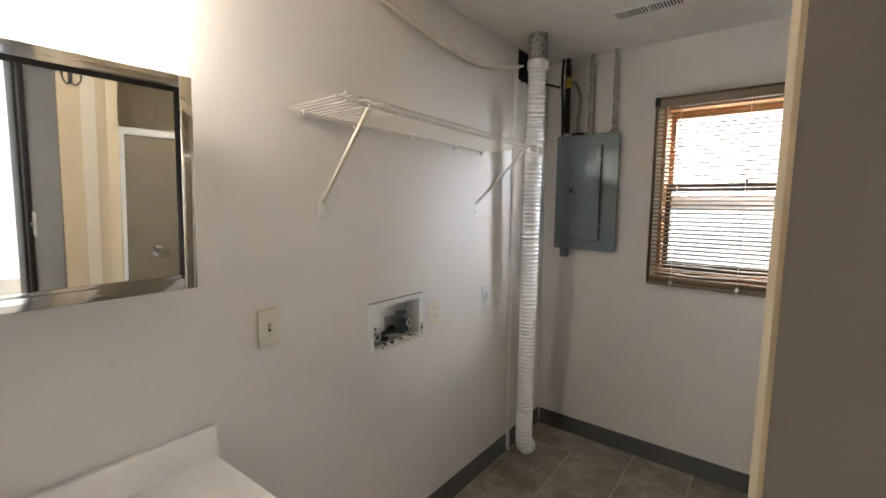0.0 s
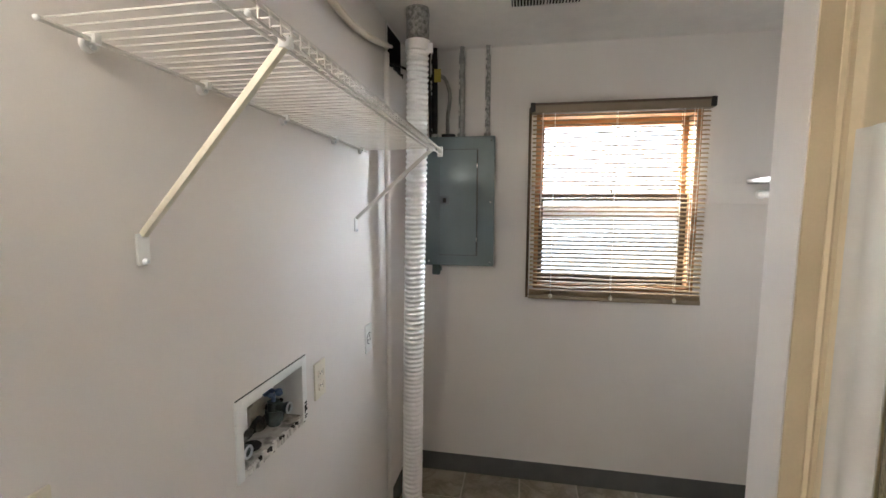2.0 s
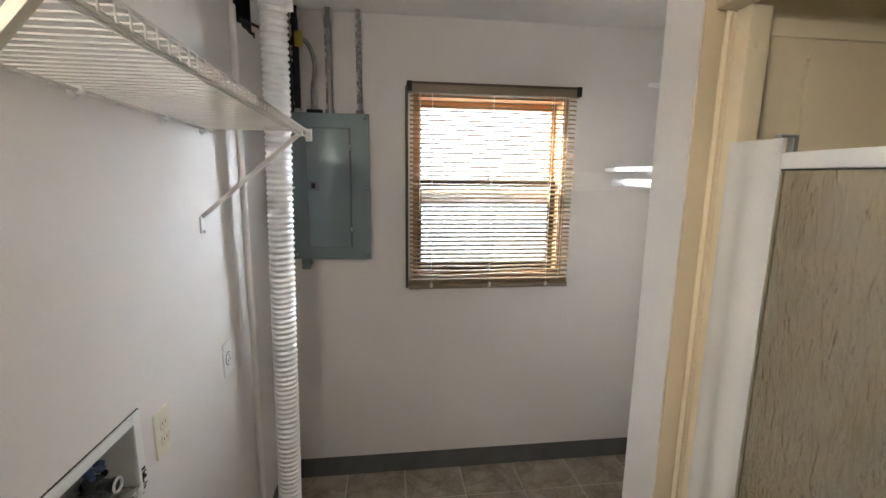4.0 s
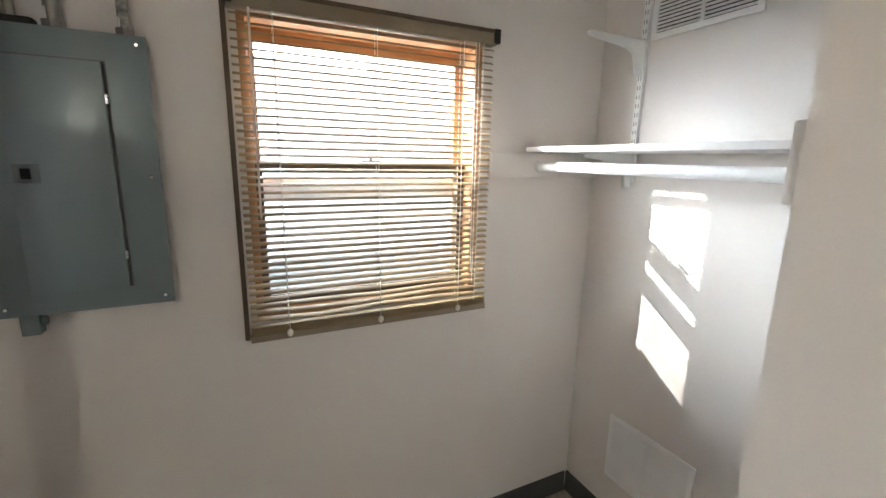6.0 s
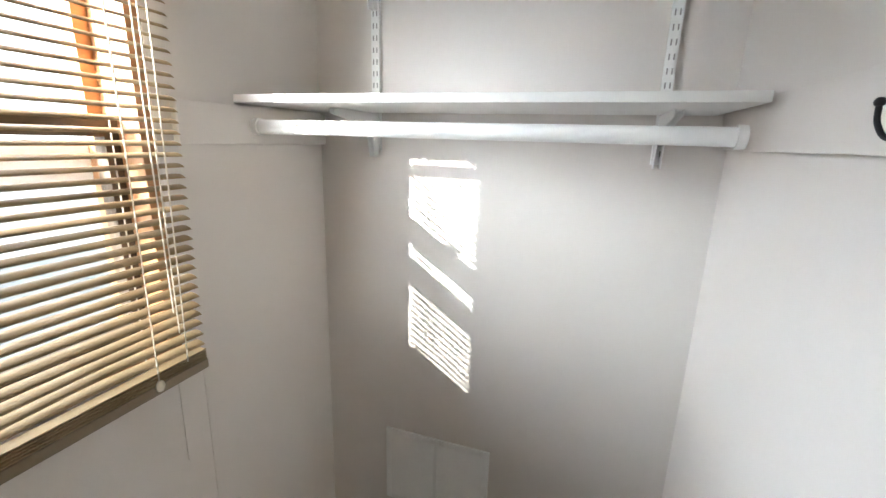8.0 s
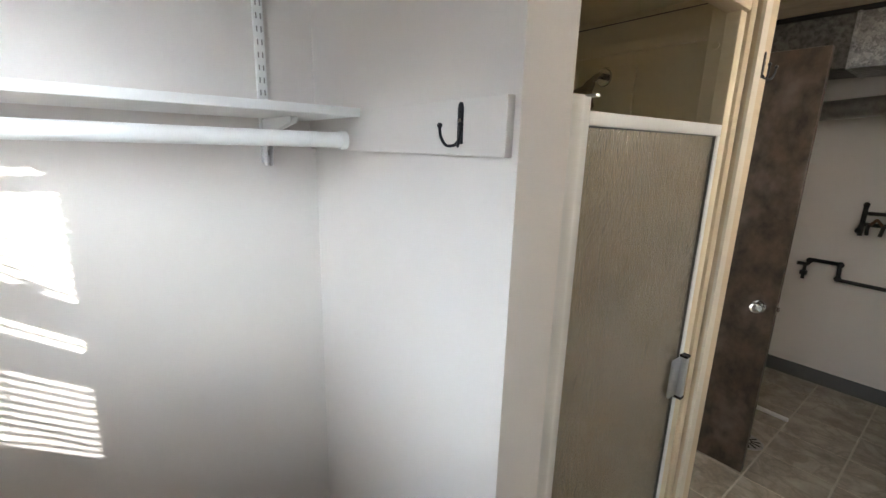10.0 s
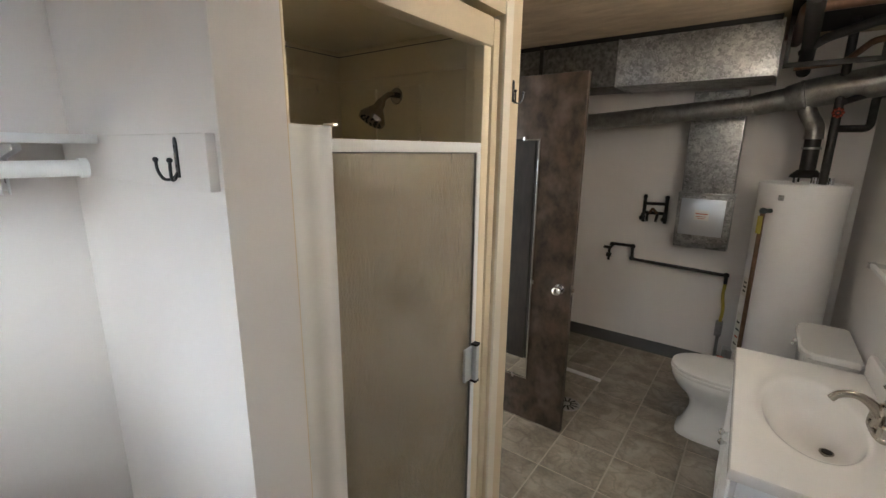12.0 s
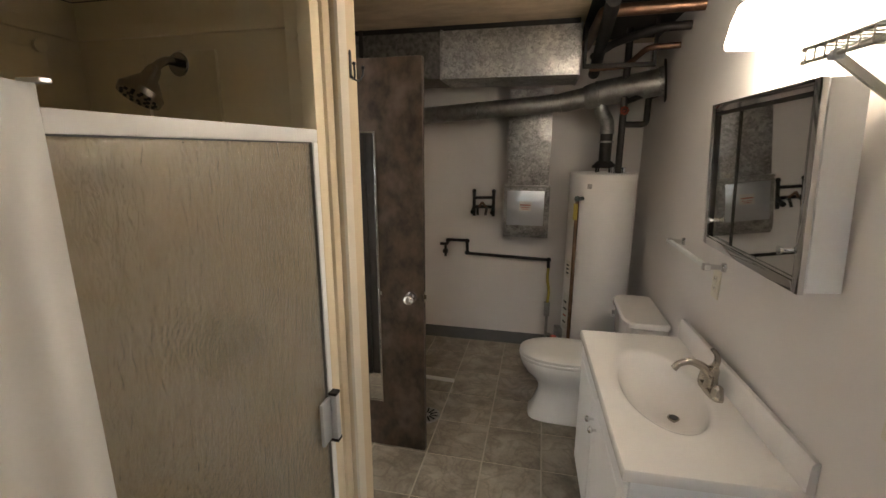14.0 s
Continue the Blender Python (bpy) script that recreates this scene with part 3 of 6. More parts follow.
# torn opening in the wall near the ceiling with its broken edge
hole = thing("wall_hole", (0, -0.34, 2.24), "torn dark opening in the plaster near the ceiling", "opening")
bm = B()
rng = random.Random(9)
for k in range(14):
    y = HY0 - 0.012 + (HY1 - HY0 + 0.024) * k / 13
    box(bm, (-0.002, y - 0.008, HZ0 - 0.006 - rng.uniform(0, 0.010)), (0.004, y + 0.006, HZ0 + rng.uniform(0.0, 0.012)), 0.001)
part("broken_edge", bm, DARK, hole)
bm = B()
box(bm, (-0.002, HY0 - 0.014, HZ0), (0.006, HY0 - 0.002, HZ1 + 0.01), 0.001)
part("plaster_lip", bm, PAPER, hole)
d = 0.003
# black panels on the inner faces stand in for shade in the hole
part("shade_panels", boxes(((-WALL + 0.001, HY0, HZ0), (-0.004, HY0 + d, HZ1)), ((-WALL + 0.001, HY1 - d, HZ0), (-0.004, HY1, HZ1)), ((-WALL + 0.001, HY0 + d, HZ0), (-0.004, HY1 - d, HZ0 + d)),
     ((-WALL + 0.001, HY0 + d, HZ1 - d), (-0.004, HY1 - d, HZ1))), DARK, hole, "black panels painting shade into the opening")
bm = B()
tube(bm, [(0.0, -0.30, 2.185), (0.16, -0.20, 2.135)], 0.006, 8)
ball(bm, (0.16, -0.20, 2.135), 0.009)
part("bracket_rod", bm, BLACK_IRON, hole)

hose = thing("drain_hose", (0.03, -1.5, 2.2), "cream plastic hose draped along the wall to the opening", "hose")
part("hose_run", tube(B(), curve([(0.035, -2.05, ZC + 0.01), (0.035, -1.75, 2.29), (0.033, -1.484, 2.213), (0.033, -1.25, 2.165), (0.033, -1.09, 2.145), (0.033, -0.90, 2.132), (0.033, -0.75, 2.145), (0.030, -0.60, 2.175), (0.02, -0.46, 2.21), (-0.03, -0.35, 2.235)], 8), 0.0125, 14), BEIGE_PIPE, hose)
part("thin_hose", tube(B(), curve([(0.022, -1.95, ZC + 0.01), (0.022, -1.62, 2.28), (0.02, -1.40, 2.225), (0.02, -1.1, 2.172), (0.02, -0.80, 2.16), (0.02, -0.55, 2.19), (0.01, -0.36, 2.24)], 8), 0.008, 12), PAINT, hose)


def washer_box():
    w = thing("washer_outlet_box", (0, -1.36, BZ0), "white recessed washer outlet box with grimy valves", "outlet box")
    y0, y1, z0, z1 = BY0, BY1, BZ0, BZ1
    bm = B()
    for a, b in (((-0.002, y0 - 0.020, z0 - 0.018), (0.005, y0 + 0.004, z1 + 0.018)), ((-0.002, y1 - 0.004, z0 - 0.018), (0.005, y1 + 0.020, z1 + 0.018)),
                 ((-0.002, y0 + 0.004, z1 - 0.004), (0.005, y1 - 0.004, z1 + 0.018))):
        box(bm, a, b, 0.0015)
    part("face_frame", bm, WHITE_PLASTIC, w)
    part("gap", boxes(((0.0, y0 - 0.016, z1 + 0.0185), (0.0015, y1 + 0.021, z1 + 0.0215)), ((0.0, y1 + 0.0205, z0 - 0.01), (0.0015, y1 + 0.0232, z1 + 0.0185))), INK, w, "dark cut line round the box")
    bm = B()
    rng = random.Random(3)
    for k in range(18):
        y = y0 + 0.004 + (y1 - y0 - 0.02) * k / 17
        box(bm, (-0.004, y, z0 - 0.018 - rng.uniform(0, 0.004)), (0.003 + rng.uniform(0, 0.003), y + 0.013, z0 + rng.uniform(-0.006, 0.004)), 0.001)
    part("chipped_sill", bm, PLASTER, w, "chipped plaster lower edge")["kind"] = "stuff"
    bm = B()
    for k in range(26):
        y = y0 - 0.012 + (y1 - y0 + 0.03) * k / 25
        zz = z0 - 0.021 + rng.uniform(-0.003, 0.003)
        box(bm, (0.0, y, zz), (0.0016, y + rng.uniform(0.006, 0.014), zz + rng.uniform(0.001, 0.004)))
    for k in range(12):
        y = y0 + 0.01 + (y1 - y0 - 0.02) * rng.uniform(0, 1)
        box(bm, (0.002, y, z0 - rng.uniform(0.0, 0.016)), (0.0066, y + rng.uniform(0.003, 0.012), z0 + rng.uniform(0.0, 0.005)))
    for k in range(7):
        zz = z0 - 0.01 + 0.05 * k / 7
        box(bm, (0.004, y1 + 0.004, zz), (0.0058, y1 + rng.uniform(0.008, 0.02), zz + rng.uniform(0.002, 0.007)))
    part("cracks", bm, DARK, w, "blackened cracks and chips")["kind"] = "stuff"
    bm = boxes(((-0.095, y0 - 0.002, z0 - 0.003), (-0.090, y1 + 0.002, z1 + 0.003)), ((-0.09, y0 - 0.003, z0), (0.0, y0 + 0.001, z1)), ((-0.09, y1 - 0.001, z0), (0.0, y1 + 0.003, z1)),
               ((-0.09, y0, z1 - 0.001), (0.0, y1, z1 + 0.003)))
    part("box_liner", bm, WHITE_PLASTIC, w)
    part("box_floor", boxes(((-0.09, y0, z0 - 0.003), (0.0, y1, z0 + 0.002))), GRIME, w)
    part("wall_stain", boxes(((-0.0902, -1.345, z0), (-0.0885, y1, z0 + 0.075)), ((-0.0902, y0, z0), (-0.0885, -1.40, z0 + 0.03))), GRIME, w, "mouldy lower back of the box")
    bm = B()
    for k in range(26):
        a = rng.uniform(0, 1)
        r = rng.uniform(0.006, 0.02)
        ball(bm, (-0.088 + rng.uniform(0, 0.02), y0 + (y1 - y0) * a, z0 + rng.uniform(0, 0.012)), r, (0.6, 1.2, 0.5 + 0.8 * (a > 0.6)), 8)
    part("debris", bm, SOOT, w, "clumped lint and black mould")["kind"] = "stuff"
    for yc in (-1.285, -1.465):
        bm = B()
        h = 1.25 if yc > -1.4 else 0.75
        cyl(bm, (-0.05, yc, z0), (-0.05, yc, z0 + 0.055 * h), 0.017, seg=14)
        cyl(bm, (-0.05, yc, z0 + 0.012), (-0.05, yc, z0 + 0.036 * h), 0.024, seg=6)
        cyl(bm, (-0.05, yc, z0 + 0.045 * h), (-0.008, yc, z0 + 0.043 * h), 0.0125, seg=14)
        cyl(bm, (-0.014, yc, z0 + 0.043 * h), (-0.004, yc, z0 + 0.043 * h), 0.016, seg=14, caps=False)
        v = part("valve", bm, BRASS, w)
        part("outlet_ring", tube(B(), [(-0.004, yc + 0.0135 * math.cos(a), z0 + 0.043 * h + 0.0135 * math.sin(a)) for a in (2 * math.pi * k / 20 for k in range(21))], 0.003, 6), ALU, v, "bright threaded outlet ring")
        bm = B()
        cyl(bm, (-0.05, yc, z0 + 0.055 * h), (-0.05, yc, z0 + 0.072 * h), 0.006, seg=8)
        for a in range(5):
            an = a * 2 * math.pi / 5
            ball(bm, (-0.05 + 0.017 * math.cos(an), yc + 0.017 * math.sin(an), z0 + 0.074 * h), 0.011, (1, 1, 0.55), 8)
        part("valve_wheel", bm, BLUE_WHEEL, v, "faded blue hand wheel")
    bm = B()
    cyl(bm, (-0.045, -1.40, z0), (-0.045, -1.40, z0 + 0.006), 0.026, seg=20)
    part("drain_pipe", bm, DARK, w, "open drain pipe")
    bm = B()
    for k in range(34):
        a = rng.uniform(0, 1)
        ball(bm, (-0.085 + 0.06 * rng.uniform(0, 1) * a, -1.335 + 0.105 * a, z0 + rng.uniform(0.0, 0.062) * (0.35 + 0.65 * a)), rng.uniform(0.007, 0.015), (0.8, 1, 0.9), 8)
    part("mould", bm, DARK, w, "black mould in the corner")["kind"] = "stuff"


washer_box()


def plate(name, origin, normal, label, ivory=True, kind="duplex"):
    """Wall plate 70 x 115 mm; origin is its middle on the wall."""
    n = Vector(normal)
    up = Vector((0, 0, 1))
    side = up.cross(n)
    m = Matrix.Translation(origin) @ Matrix((side, up, n)).transposed().to_4x4()
    t = new(name)
    t.matrix_basis = m
    t.empty_display_size = 0.03
    tagged(t, label, "switch" if kind == "toggle" else "outlet")
    mt = IVORY if ivory else WHITE_PLASTIC
    w, h = (0.035, 0.0575)

    def local(pname, bm, mat, par=t):
        o = link(pname, bm, mat)
        o.parent = par
        o.matrix_basis = Matrix.Identity(4)
        return o
    bm = B()
    box(bm, (-w, -h, 0), (w, h, 0.006), 0.0025)
    local("cover", bm, mt)
    if kind == "toggle":
        bm = B()
        box(bm, (-0.005, -0.012, 0.0062), (0.005, 0.012, 0.0072))
        local("slot", bm, DARK)
        bm = B()
        box(bm, (-0.0035, -0.004, 0.006), (0.0035, 0.009, 0.017), 0.001)
        local("toggle", bm, mt)
        for s in (-1, 1):
            bm = B()
            cyl(bm, (0, s * 0.030, 0.006), (0, s * 0.030, 0.0075), 0.003, seg=10)
            local("screw", bm, mt)
    elif kind == "duplex":
        for s in (-1, 1):
            bm = B()
            box(bm, (-0.015, s * 0.020 - 0.012, 0.006), (0.015, s * 0.020 + 0.012, 0.0078), 0.003)
            r = local("receptacle", bm, mt)
            bm = B()
            for x in (-0.006, 0.006):
                box(bm, (x - 0.001, s * 0.020 - 0.002, 0.0079), (x + 0.001, s * 0.020 + 0.006, 0.0083))
            local("slot", bm, DARK, r)
        bm = B()
        cyl(bm, (0, 0, 0.006), (0, 0, 0.0075), 0.003, seg=10)
        local("screw", bm, mt)
    elif kind == "round":
        bm = B()
        cyl(bm, (0, 0, 0.006), (0, 0, 0.0085), 0.021, seg=28)
        cyl(bm, (0, 0, 0.0085), (0, 0, 0.0088), 0.018, seg=28)
        r = local("receptacle", bm, WHITE_PLASTIC)
        bm = B()
        for a in (90, 215, 325):
            x, y = 0.0105 * math.cos(radians(a)), 0.0105 * math.sin(radians(a))
            box(bm, (x - 0.0022, y - 0.005, 0.0089), (x + 0.0022, y + 0.005, 0.0094))
        local("slot", bm, DARK, r)
        bm2 = tube(B(), [(0.0225 * math.cos(a), 0.0225 * math.sin(a), 0.0066) for a in (2 * math.pi * k / 24 for k in range(25))], 0.0011, 6)
        local("ring", bm2, DARK, r)
    return t


plate("light_switch", (0.0, -1.920, 1.095), (1, 0, 0), "ivory toggle light switch on the laundry wall", True, "toggle")
plate("power_outlet", (0.0, -1.117, 0.983), (1, 0, 0), "ivory duplex power outlet beside the washer box", True, "duplex")
plate("dryer_outlet", (0.0, -0.688, 0.981), (1, 0, 0), "white round dryer outlet on the wall", False, "round")
plate("vanity_outlet", (0.0, -2.850, 1.088), (1, 0, 0), "ivory power outlet over the vanity", True, "duplex")
plate("hall_switch", (1.74, -2.192, 1.16), (0, -1, 0), "ivory toggle light switch beside the doorway", True, "toggle")


def breaker_panel():
    x0, x1, z0, z1, yf = 0.100, 0.468, 1.202, 1.880, -0.058
    p = thing("breaker_panel", (0.284, 0, z0), "grey steel breaker panel with a closed hinged door", "breaker panel")
    part("back_box", boxes(((x0 + 0.012, yf + 0.006, z0 + 0.012), (x1 - 0.012, -0.001, z1 - 0.012)), bevel=0.002), PANEL, p)
    part("cover", boxes(((x0, yf - 0.002, z0), (x1, yf + 0.008, z1)), bevel=0.003), PANEL, p)
    dx0, dx1, dz0, dz1 = 0.180, 0.376, 1.262, 1.810
    bm = boxes(((dx0, yf - 0.026, dz0), (dx1, yf - 0.0045, dz1)), bevel=0.003)
    door = part("door", bm, PANEL, p)
    # dark ring on the cover paints the shade round the proud door
    part("door_gap_shade", boxes(((dx0 - 0.005, yf - 0.0035, dz0 - 0.005), (dx1 + 0.005, yf - 0.0015, dz1 + 0.005))), RUBBER, p, "dark ring painting the shade round the door")
    part("latch", boxes(((dx0 + 0.006, yf - 0.0282, 1.528), (dx0 + 0.054, yf - 0.0258, 1.572)), bevel=0.001), LATCH, door)
    part("latch_slide", boxes(((dx0 + 0.020, yf - 0.0295, 1.538), (dx0 + 0.038, yf - 0.0280, 1.562)), bevel=0.001), DARK, door)
    for z in (1.335, 1.715):
        part("hinge", boxes(((dx1 - 0.001, yf - 0.025, z), (dx1 + 0.006, yf - 0.005, z + 0.022)), bevel=0.001), CHROME, door)
    for x in (x0 + 0.020, x1 - 0.020):
        for z in (z0 + 0.022, (z0 + z1) / 2, z1 - 0.022):
            bm = B()
            cyl(bm, (x, yf - 0.001, z), (x, yf - 0.005, z), 0.0055, 0.004, 10)
            part("screw", bm, CHROME, p)
    bm = B()
    box(bm, (0.135, -0.050, z0 - 0.055), (0.175, -0.012, z0), 0.006)
    cyl(bm, (0.176, -0.03, z0 - 0.022), (0.184, -0.03, z0 - 0.022), 0.013, seg=14)
    part("conduit_elbow", bm, PANEL, p)
    # conduits and cables above
    rng = random.Random(5)
    for x, r, mt, nm in ((0.142, 0.018, BLACK_IRON, "black painted conduit"), (0.288, 0.016, GALV_DARK, "dull steel conduit"), (0.424, 0.013, GALV, "bright steel conduit")):
        bm = tube(B(), [(x, -0.030, z1 - 0.01), (x, -0.030, ZC)], r, 16)
        c = part("conduit", bm, mt, p, nm)
        bm = B()
        cyl(bm, (x, -0.03, z1), (x, -0.03, z1 + 0.018), r + 0.007, seg=6)
        part("lock_nut", bm, GALV_DARK, c)
        for k in range(9):
            z = rng.uniform(z1 + 0.03, ZC - 0.01)
            bm = B()
            ball(bm, (x - r * 0.6, -0.030 - r * 0.75, z), 0.007, (0.6, 0.35, rng.uniform(0.8, 2.6)), 8)
            part("plaster_smear", bm, PAPER, c)
        bm = B()
        box(bm, (x - r - 0.004, -0.038, ZC - 0.05), (x + r + 0.003, -0.012, ZC - 0.002), 0.006)
        part("plaster_patch", bm, PAPER, c)
    part("cable", tube(B(), curve([(0.125, -0.045, z1), (0.122, -0.05, 2.05), (0.118, -0.06, 2.22), (0.12, -0.05, ZC)], 6), 0.008, 10), BLACK_IRON, p)
    bm = tube(B(), curve([(0.215, -0.035, z1), (0.216, -0.04, 1.98), (0.228, -0.045, 2.09), (0.205, -0.05, 2.17), (0.165, -0.055, 2.20)], 8), 0.010, 12)
    part("grey_cable", bm, GALV_DARK, p)
    part("cable_bushing", boxes(((0.185, -0.054, z1), (0.255, -0.012, z1 + 0.016)), bevel=0.004), DARK, p)
    part("cable_tag", boxes(((0.150, -0.075, 2.155), (0.185, -0.070, 2.22)), bevel=0.001), YELLOW, p)


breaker_panel()


def window():
    w = tagged(new("window_1"), "wooden double-hung window with a bright view", kind="structure")
    y0, y1 = 0.0, 0.16
    x0, x1, z0, z1 = WX0, WX1, WZ0, WZ1
    for nm, a, b in (("jamb", (x0, y0 + 0.003, z0), (x0 + 0.022, y1, z1)), ("jamb", (x1 - 0.030, y0 + 0.003, z0), (x1, y1, z1)),
                     ("head", (x0 + 0.022, y0 + 0.003, z1 - 0.024), (x1 - 0.03, y1, z1)), ("sill", (x0 + 0.022, y0 + 0.003, z0), (x1 - 0.03, y1, z0 + 0.025))):
        part(nm, boxes((a, b), bevel=0.002), SASH, w)
    a0, a1 = x0 + 0.022, x1 - 0.030
    zm = 1.566
    for nm, ys, za, zb in (("upper_sash", 0.100, zm - 0.018, z1 - 0.024), ("lower_sash", 0.062, z0 + 0.025, zm + 0.018)):
        bm = boxes(((a0, ys, za), (a0 + 0.024, ys + 0.034, zb)), ((a1 - 0.028, ys, za), (a1, ys + 0.034, zb)),
                   ((a0 + 0.024, ys, zb - 0.036), (a1 - 0.028, ys + 0.034, zb)), ((a0 + 0.024, ys, za), (a1 - 0.028, ys + 0.034, za + 0.040)))
        f = part(nm, bm, SASH if nm == "upper_sash" else CASING, w)
        g = part("pane", boxes(((a0 + 0.018, ys + 0.014, za + 0.03), (a1 - 0.022, ys + 0.019, zb - 0.03))), GLASS, f)
        g.visible_shadow = False
    bm = boxes(((1.03, 0.045, zm + 0.018), (1.10, 0.065, zm + 0.026)), bevel=0.003)
    cyl(bm, (1.065, 0.055, zm + 0.026), (1.065, 0.055, zm + 0.036), 0.008, seg=12)
    part("sash_lock", bm, NICKEL, w)


window()


def screen_material():
    """Woven insect screen, finer than can be seen: part thread, part open."""
    m = material("insect_screen", (0.10, 0.10, 0.10), 0.7, vary=0.1, bump=0.0)
    n, l = m.node_tree.nodes, m.node_tree.links
    clear = n.new("ShaderNodeBsdfTransparent")
    mix = n.new("ShaderNodeMixShader")
    mix.inputs[0].default_value = 0.36
    l.new(clear.outputs[0], mix.inputs[1])
    l.new(n["Principled BSDF"].outputs[0], mix.inputs[2])
    l.new(mix.outputs[0], n["Material Output"].inputs[0])
    return m


def storm_window():
    w = tagged(new("window_storm"), "pale aluminium storm window with a half insect screen", kind="structure")
    x0, x1, z0, z1, ya, yb = WX0 - 0.02, WX1 + 0.02, WZ0 - 0.02, WZ1 + 0.02, 0.162, 0.184
    for nm, a, b in (("stile", (x0, ya, z0), (x0 + 0.035, yb, z1)), ("stile", (x1 - 0.035, ya, z0), (x1, yb, z1)), ("rail", (x0 + 0.035, ya, z1 - 0.035), (x1 - 0.035, yb, z1)),
                     ("rail", (x0 + 0.035, ya, z0), (x1 - 0.035, yb, z0 + 0.06)), ("middle_rail", (x0 + 0.035, ya, 1.452), (x1 - 0.035, yb, 1.530))):
        part(nm, boxes((a, b), bevel=0.002), WHITE, w)
    part("screen", boxes(((x0 + 0.03, 0.172, z0 + 0.05), (x1 - 0.03, 0.1725, 1.46))), screen_material(), w)


storm_window()


def blind():
    x0, x1, yc = 0.652, 1.483, -0.034
    b = thing("mini_blind", (1.06, -0.03, 1.04), "tan metal mini blind lowered over the window with open slats", "blind")
    part("headrail", boxes(((x0, yc - 0.022, 1.985), (x1, yc + 0.020, 2.026)), bevel=0.002), HEADRAIL, b)
    part("valance_trim", boxes(((x0 - 0.004, yc - 0.026, 2.022), (x1 + 0.004, yc + 0.022, 2.034)), bevel=0.002), CASING, b)
    for x in (x0 - 0.010, x1 - 0.012):
        part("end_bracket", boxes(((x, yc - 0.028, 1.990), (x + 0.024, yc + 0.026, 2.036)), bevel=0.003), BLACK_IRON, b)
    z_top, z_bot = 1.972, 1.105
    n = 41
    w = 0.0134
    for k in range(n):
        f = k / (n - 1)
        z = z_top + (z_bot - z_top) * f
        # the outer edge stands higher than the inner one; the lower slats lie a little flatter
        tilt = radians(23.0 - 7.0 * min(1.0, max(0.0, (f - 0.40) / 0.15)))
        prof = []
        for j in range(5):
            u = -1 + j / 2
            prof.append((u * w * math.cos(tilt) - 0.0028 * (1 - u * u) * math.sin(tilt), u * w * math.sin(tilt) + 0.0028 * (1 - u * u) * math.cos(tilt)))
        th = 0.00035
        pts = prof + [(y, zz - th) for y, zz in prof[::-1]]
        sag = 0.0 if f < 0.9 else 0.006 * (f - 0.9) / 0.1
        bm = B()
        rings = []
        for s in range(5):
            x = x0 + 0.004 + (x1 - x0 - 0.008) * s / 4
            dz = sag * math.sin(s * 2.2 + k)
            rings.append([Vector((x, yc + y, z + zz + dz)) for y, zz in pts])
        loft(bm, rings)
        part("slat", bm, SLAT, b, sharp=60)
    bm = B()
    for k in range(5):
        z = 1.082 - 0.0055 * k
        box(bm, (x0 + 0.003, yc - w, z), (x1 - 0.003, yc + w, z + 0.0022), 0.0)
    part("stacked_slats", bm, SLAT, b)
    part("bottom_rail", boxes(((x0, yc - 0.013, 1.036), (x1, yc + 0.013, 1.058)), bevel=0.003), HEADRAIL, b)
    for x in (0.765, 1.062, 1.362):
        for dy in (-w - 0.001, w + 0.001):
            bm = B()
            tube(bm, [(x, yc + dy, 1.06), (x, yc + dy, 1.985)], 0.0013, 6)
            part("ladder_cord", bm, CORD, b)
        bm = B()
        ball(bm, (x, yc - 0.016, 1.056), 0.010, (1, 0.6, 1.3), 10)
        part("cord_button", bm, CORD, b)
    part("tilt_wand", tube(B(), [(0.705, yc - 0.020, 1.985), (0.703, yc - 0.022, 1.42)], 0.0035, 6), BEIGE_PIPE, b)
    for dx in (0.0, 0.012, 0.03):
        part("lift_cord", tube(B(), curve([(1.405 + dx, yc - 0.018, 1.985), (1.402 + dx, yc - 0.022, 1.6), (1.408 + dx * 0.6, yc - 0.020, 1.20 - dx * 4)], 6), 0.0014, 6), CORD, b)


blind()
structure("window_casing", boxes(((0.636, -0.016, 1.035), (0.650, -0.001, 2.022)), ((0.650, -0.012, 2.006), (1.478, -0.001, 2.018)), bevel=0.002), CASING, "thin dark brown window casing")

# painted seam and patch lines below the window
seam = tagged(new("wall_seam"), "faint panel seams in the painted wall", kind="structure")
part("seam", boxes(((1.505, -0.0016, 0.62), (1.507, 0.0, 1.03)), ((1.438, -0.0016, 0.80), (1.440, 0.0, 1.03))), PAINT, seam)

# ceiling register
cv = thing("ceiling_vent", (0.69, -0.49, ZC), "white steel ceiling register with dark slots", "vent")
bm = boxes(((0.530, -0.535, ZC - 0.008), (0.842, -0.522, ZC - 0.001)), ((0.530, -0.448, ZC - 0.008), (0.842, -0.435, ZC - 0.001)),
           ((0.530, -0.522, ZC - 0.008), (0.552, -0.448, ZC - 0.001)), ((0.820, -0.522, ZC - 0.008), (0.842, -0.448, ZC - 0.001)), ((0.682, -0.522, ZC - 0.008), (0.690, -0.448, ZC - 0.001)), bevel=0.001)
part("frame", bm, CEIL, cv)
part("backing", boxes(((0.552, -0.522, ZC - 0.0025), (0.820, -0.448, ZC - 0.001))), DARK, cv)
xs = [0.560 + 0.0125 * k for k in range(21) if not 0.676 < 0.560 + 0.0125 * k < 0.694]
bm = B()
box(bm, (-0.0022, -0.522, ZC - 0.0085), (0.0022, -0.448, ZC - 0.003))
bmesh.ops.translate(bm, verts=bm.verts, vec=(xs[0], 0, 0))
first = part("slat", bm, CEIL, cv)
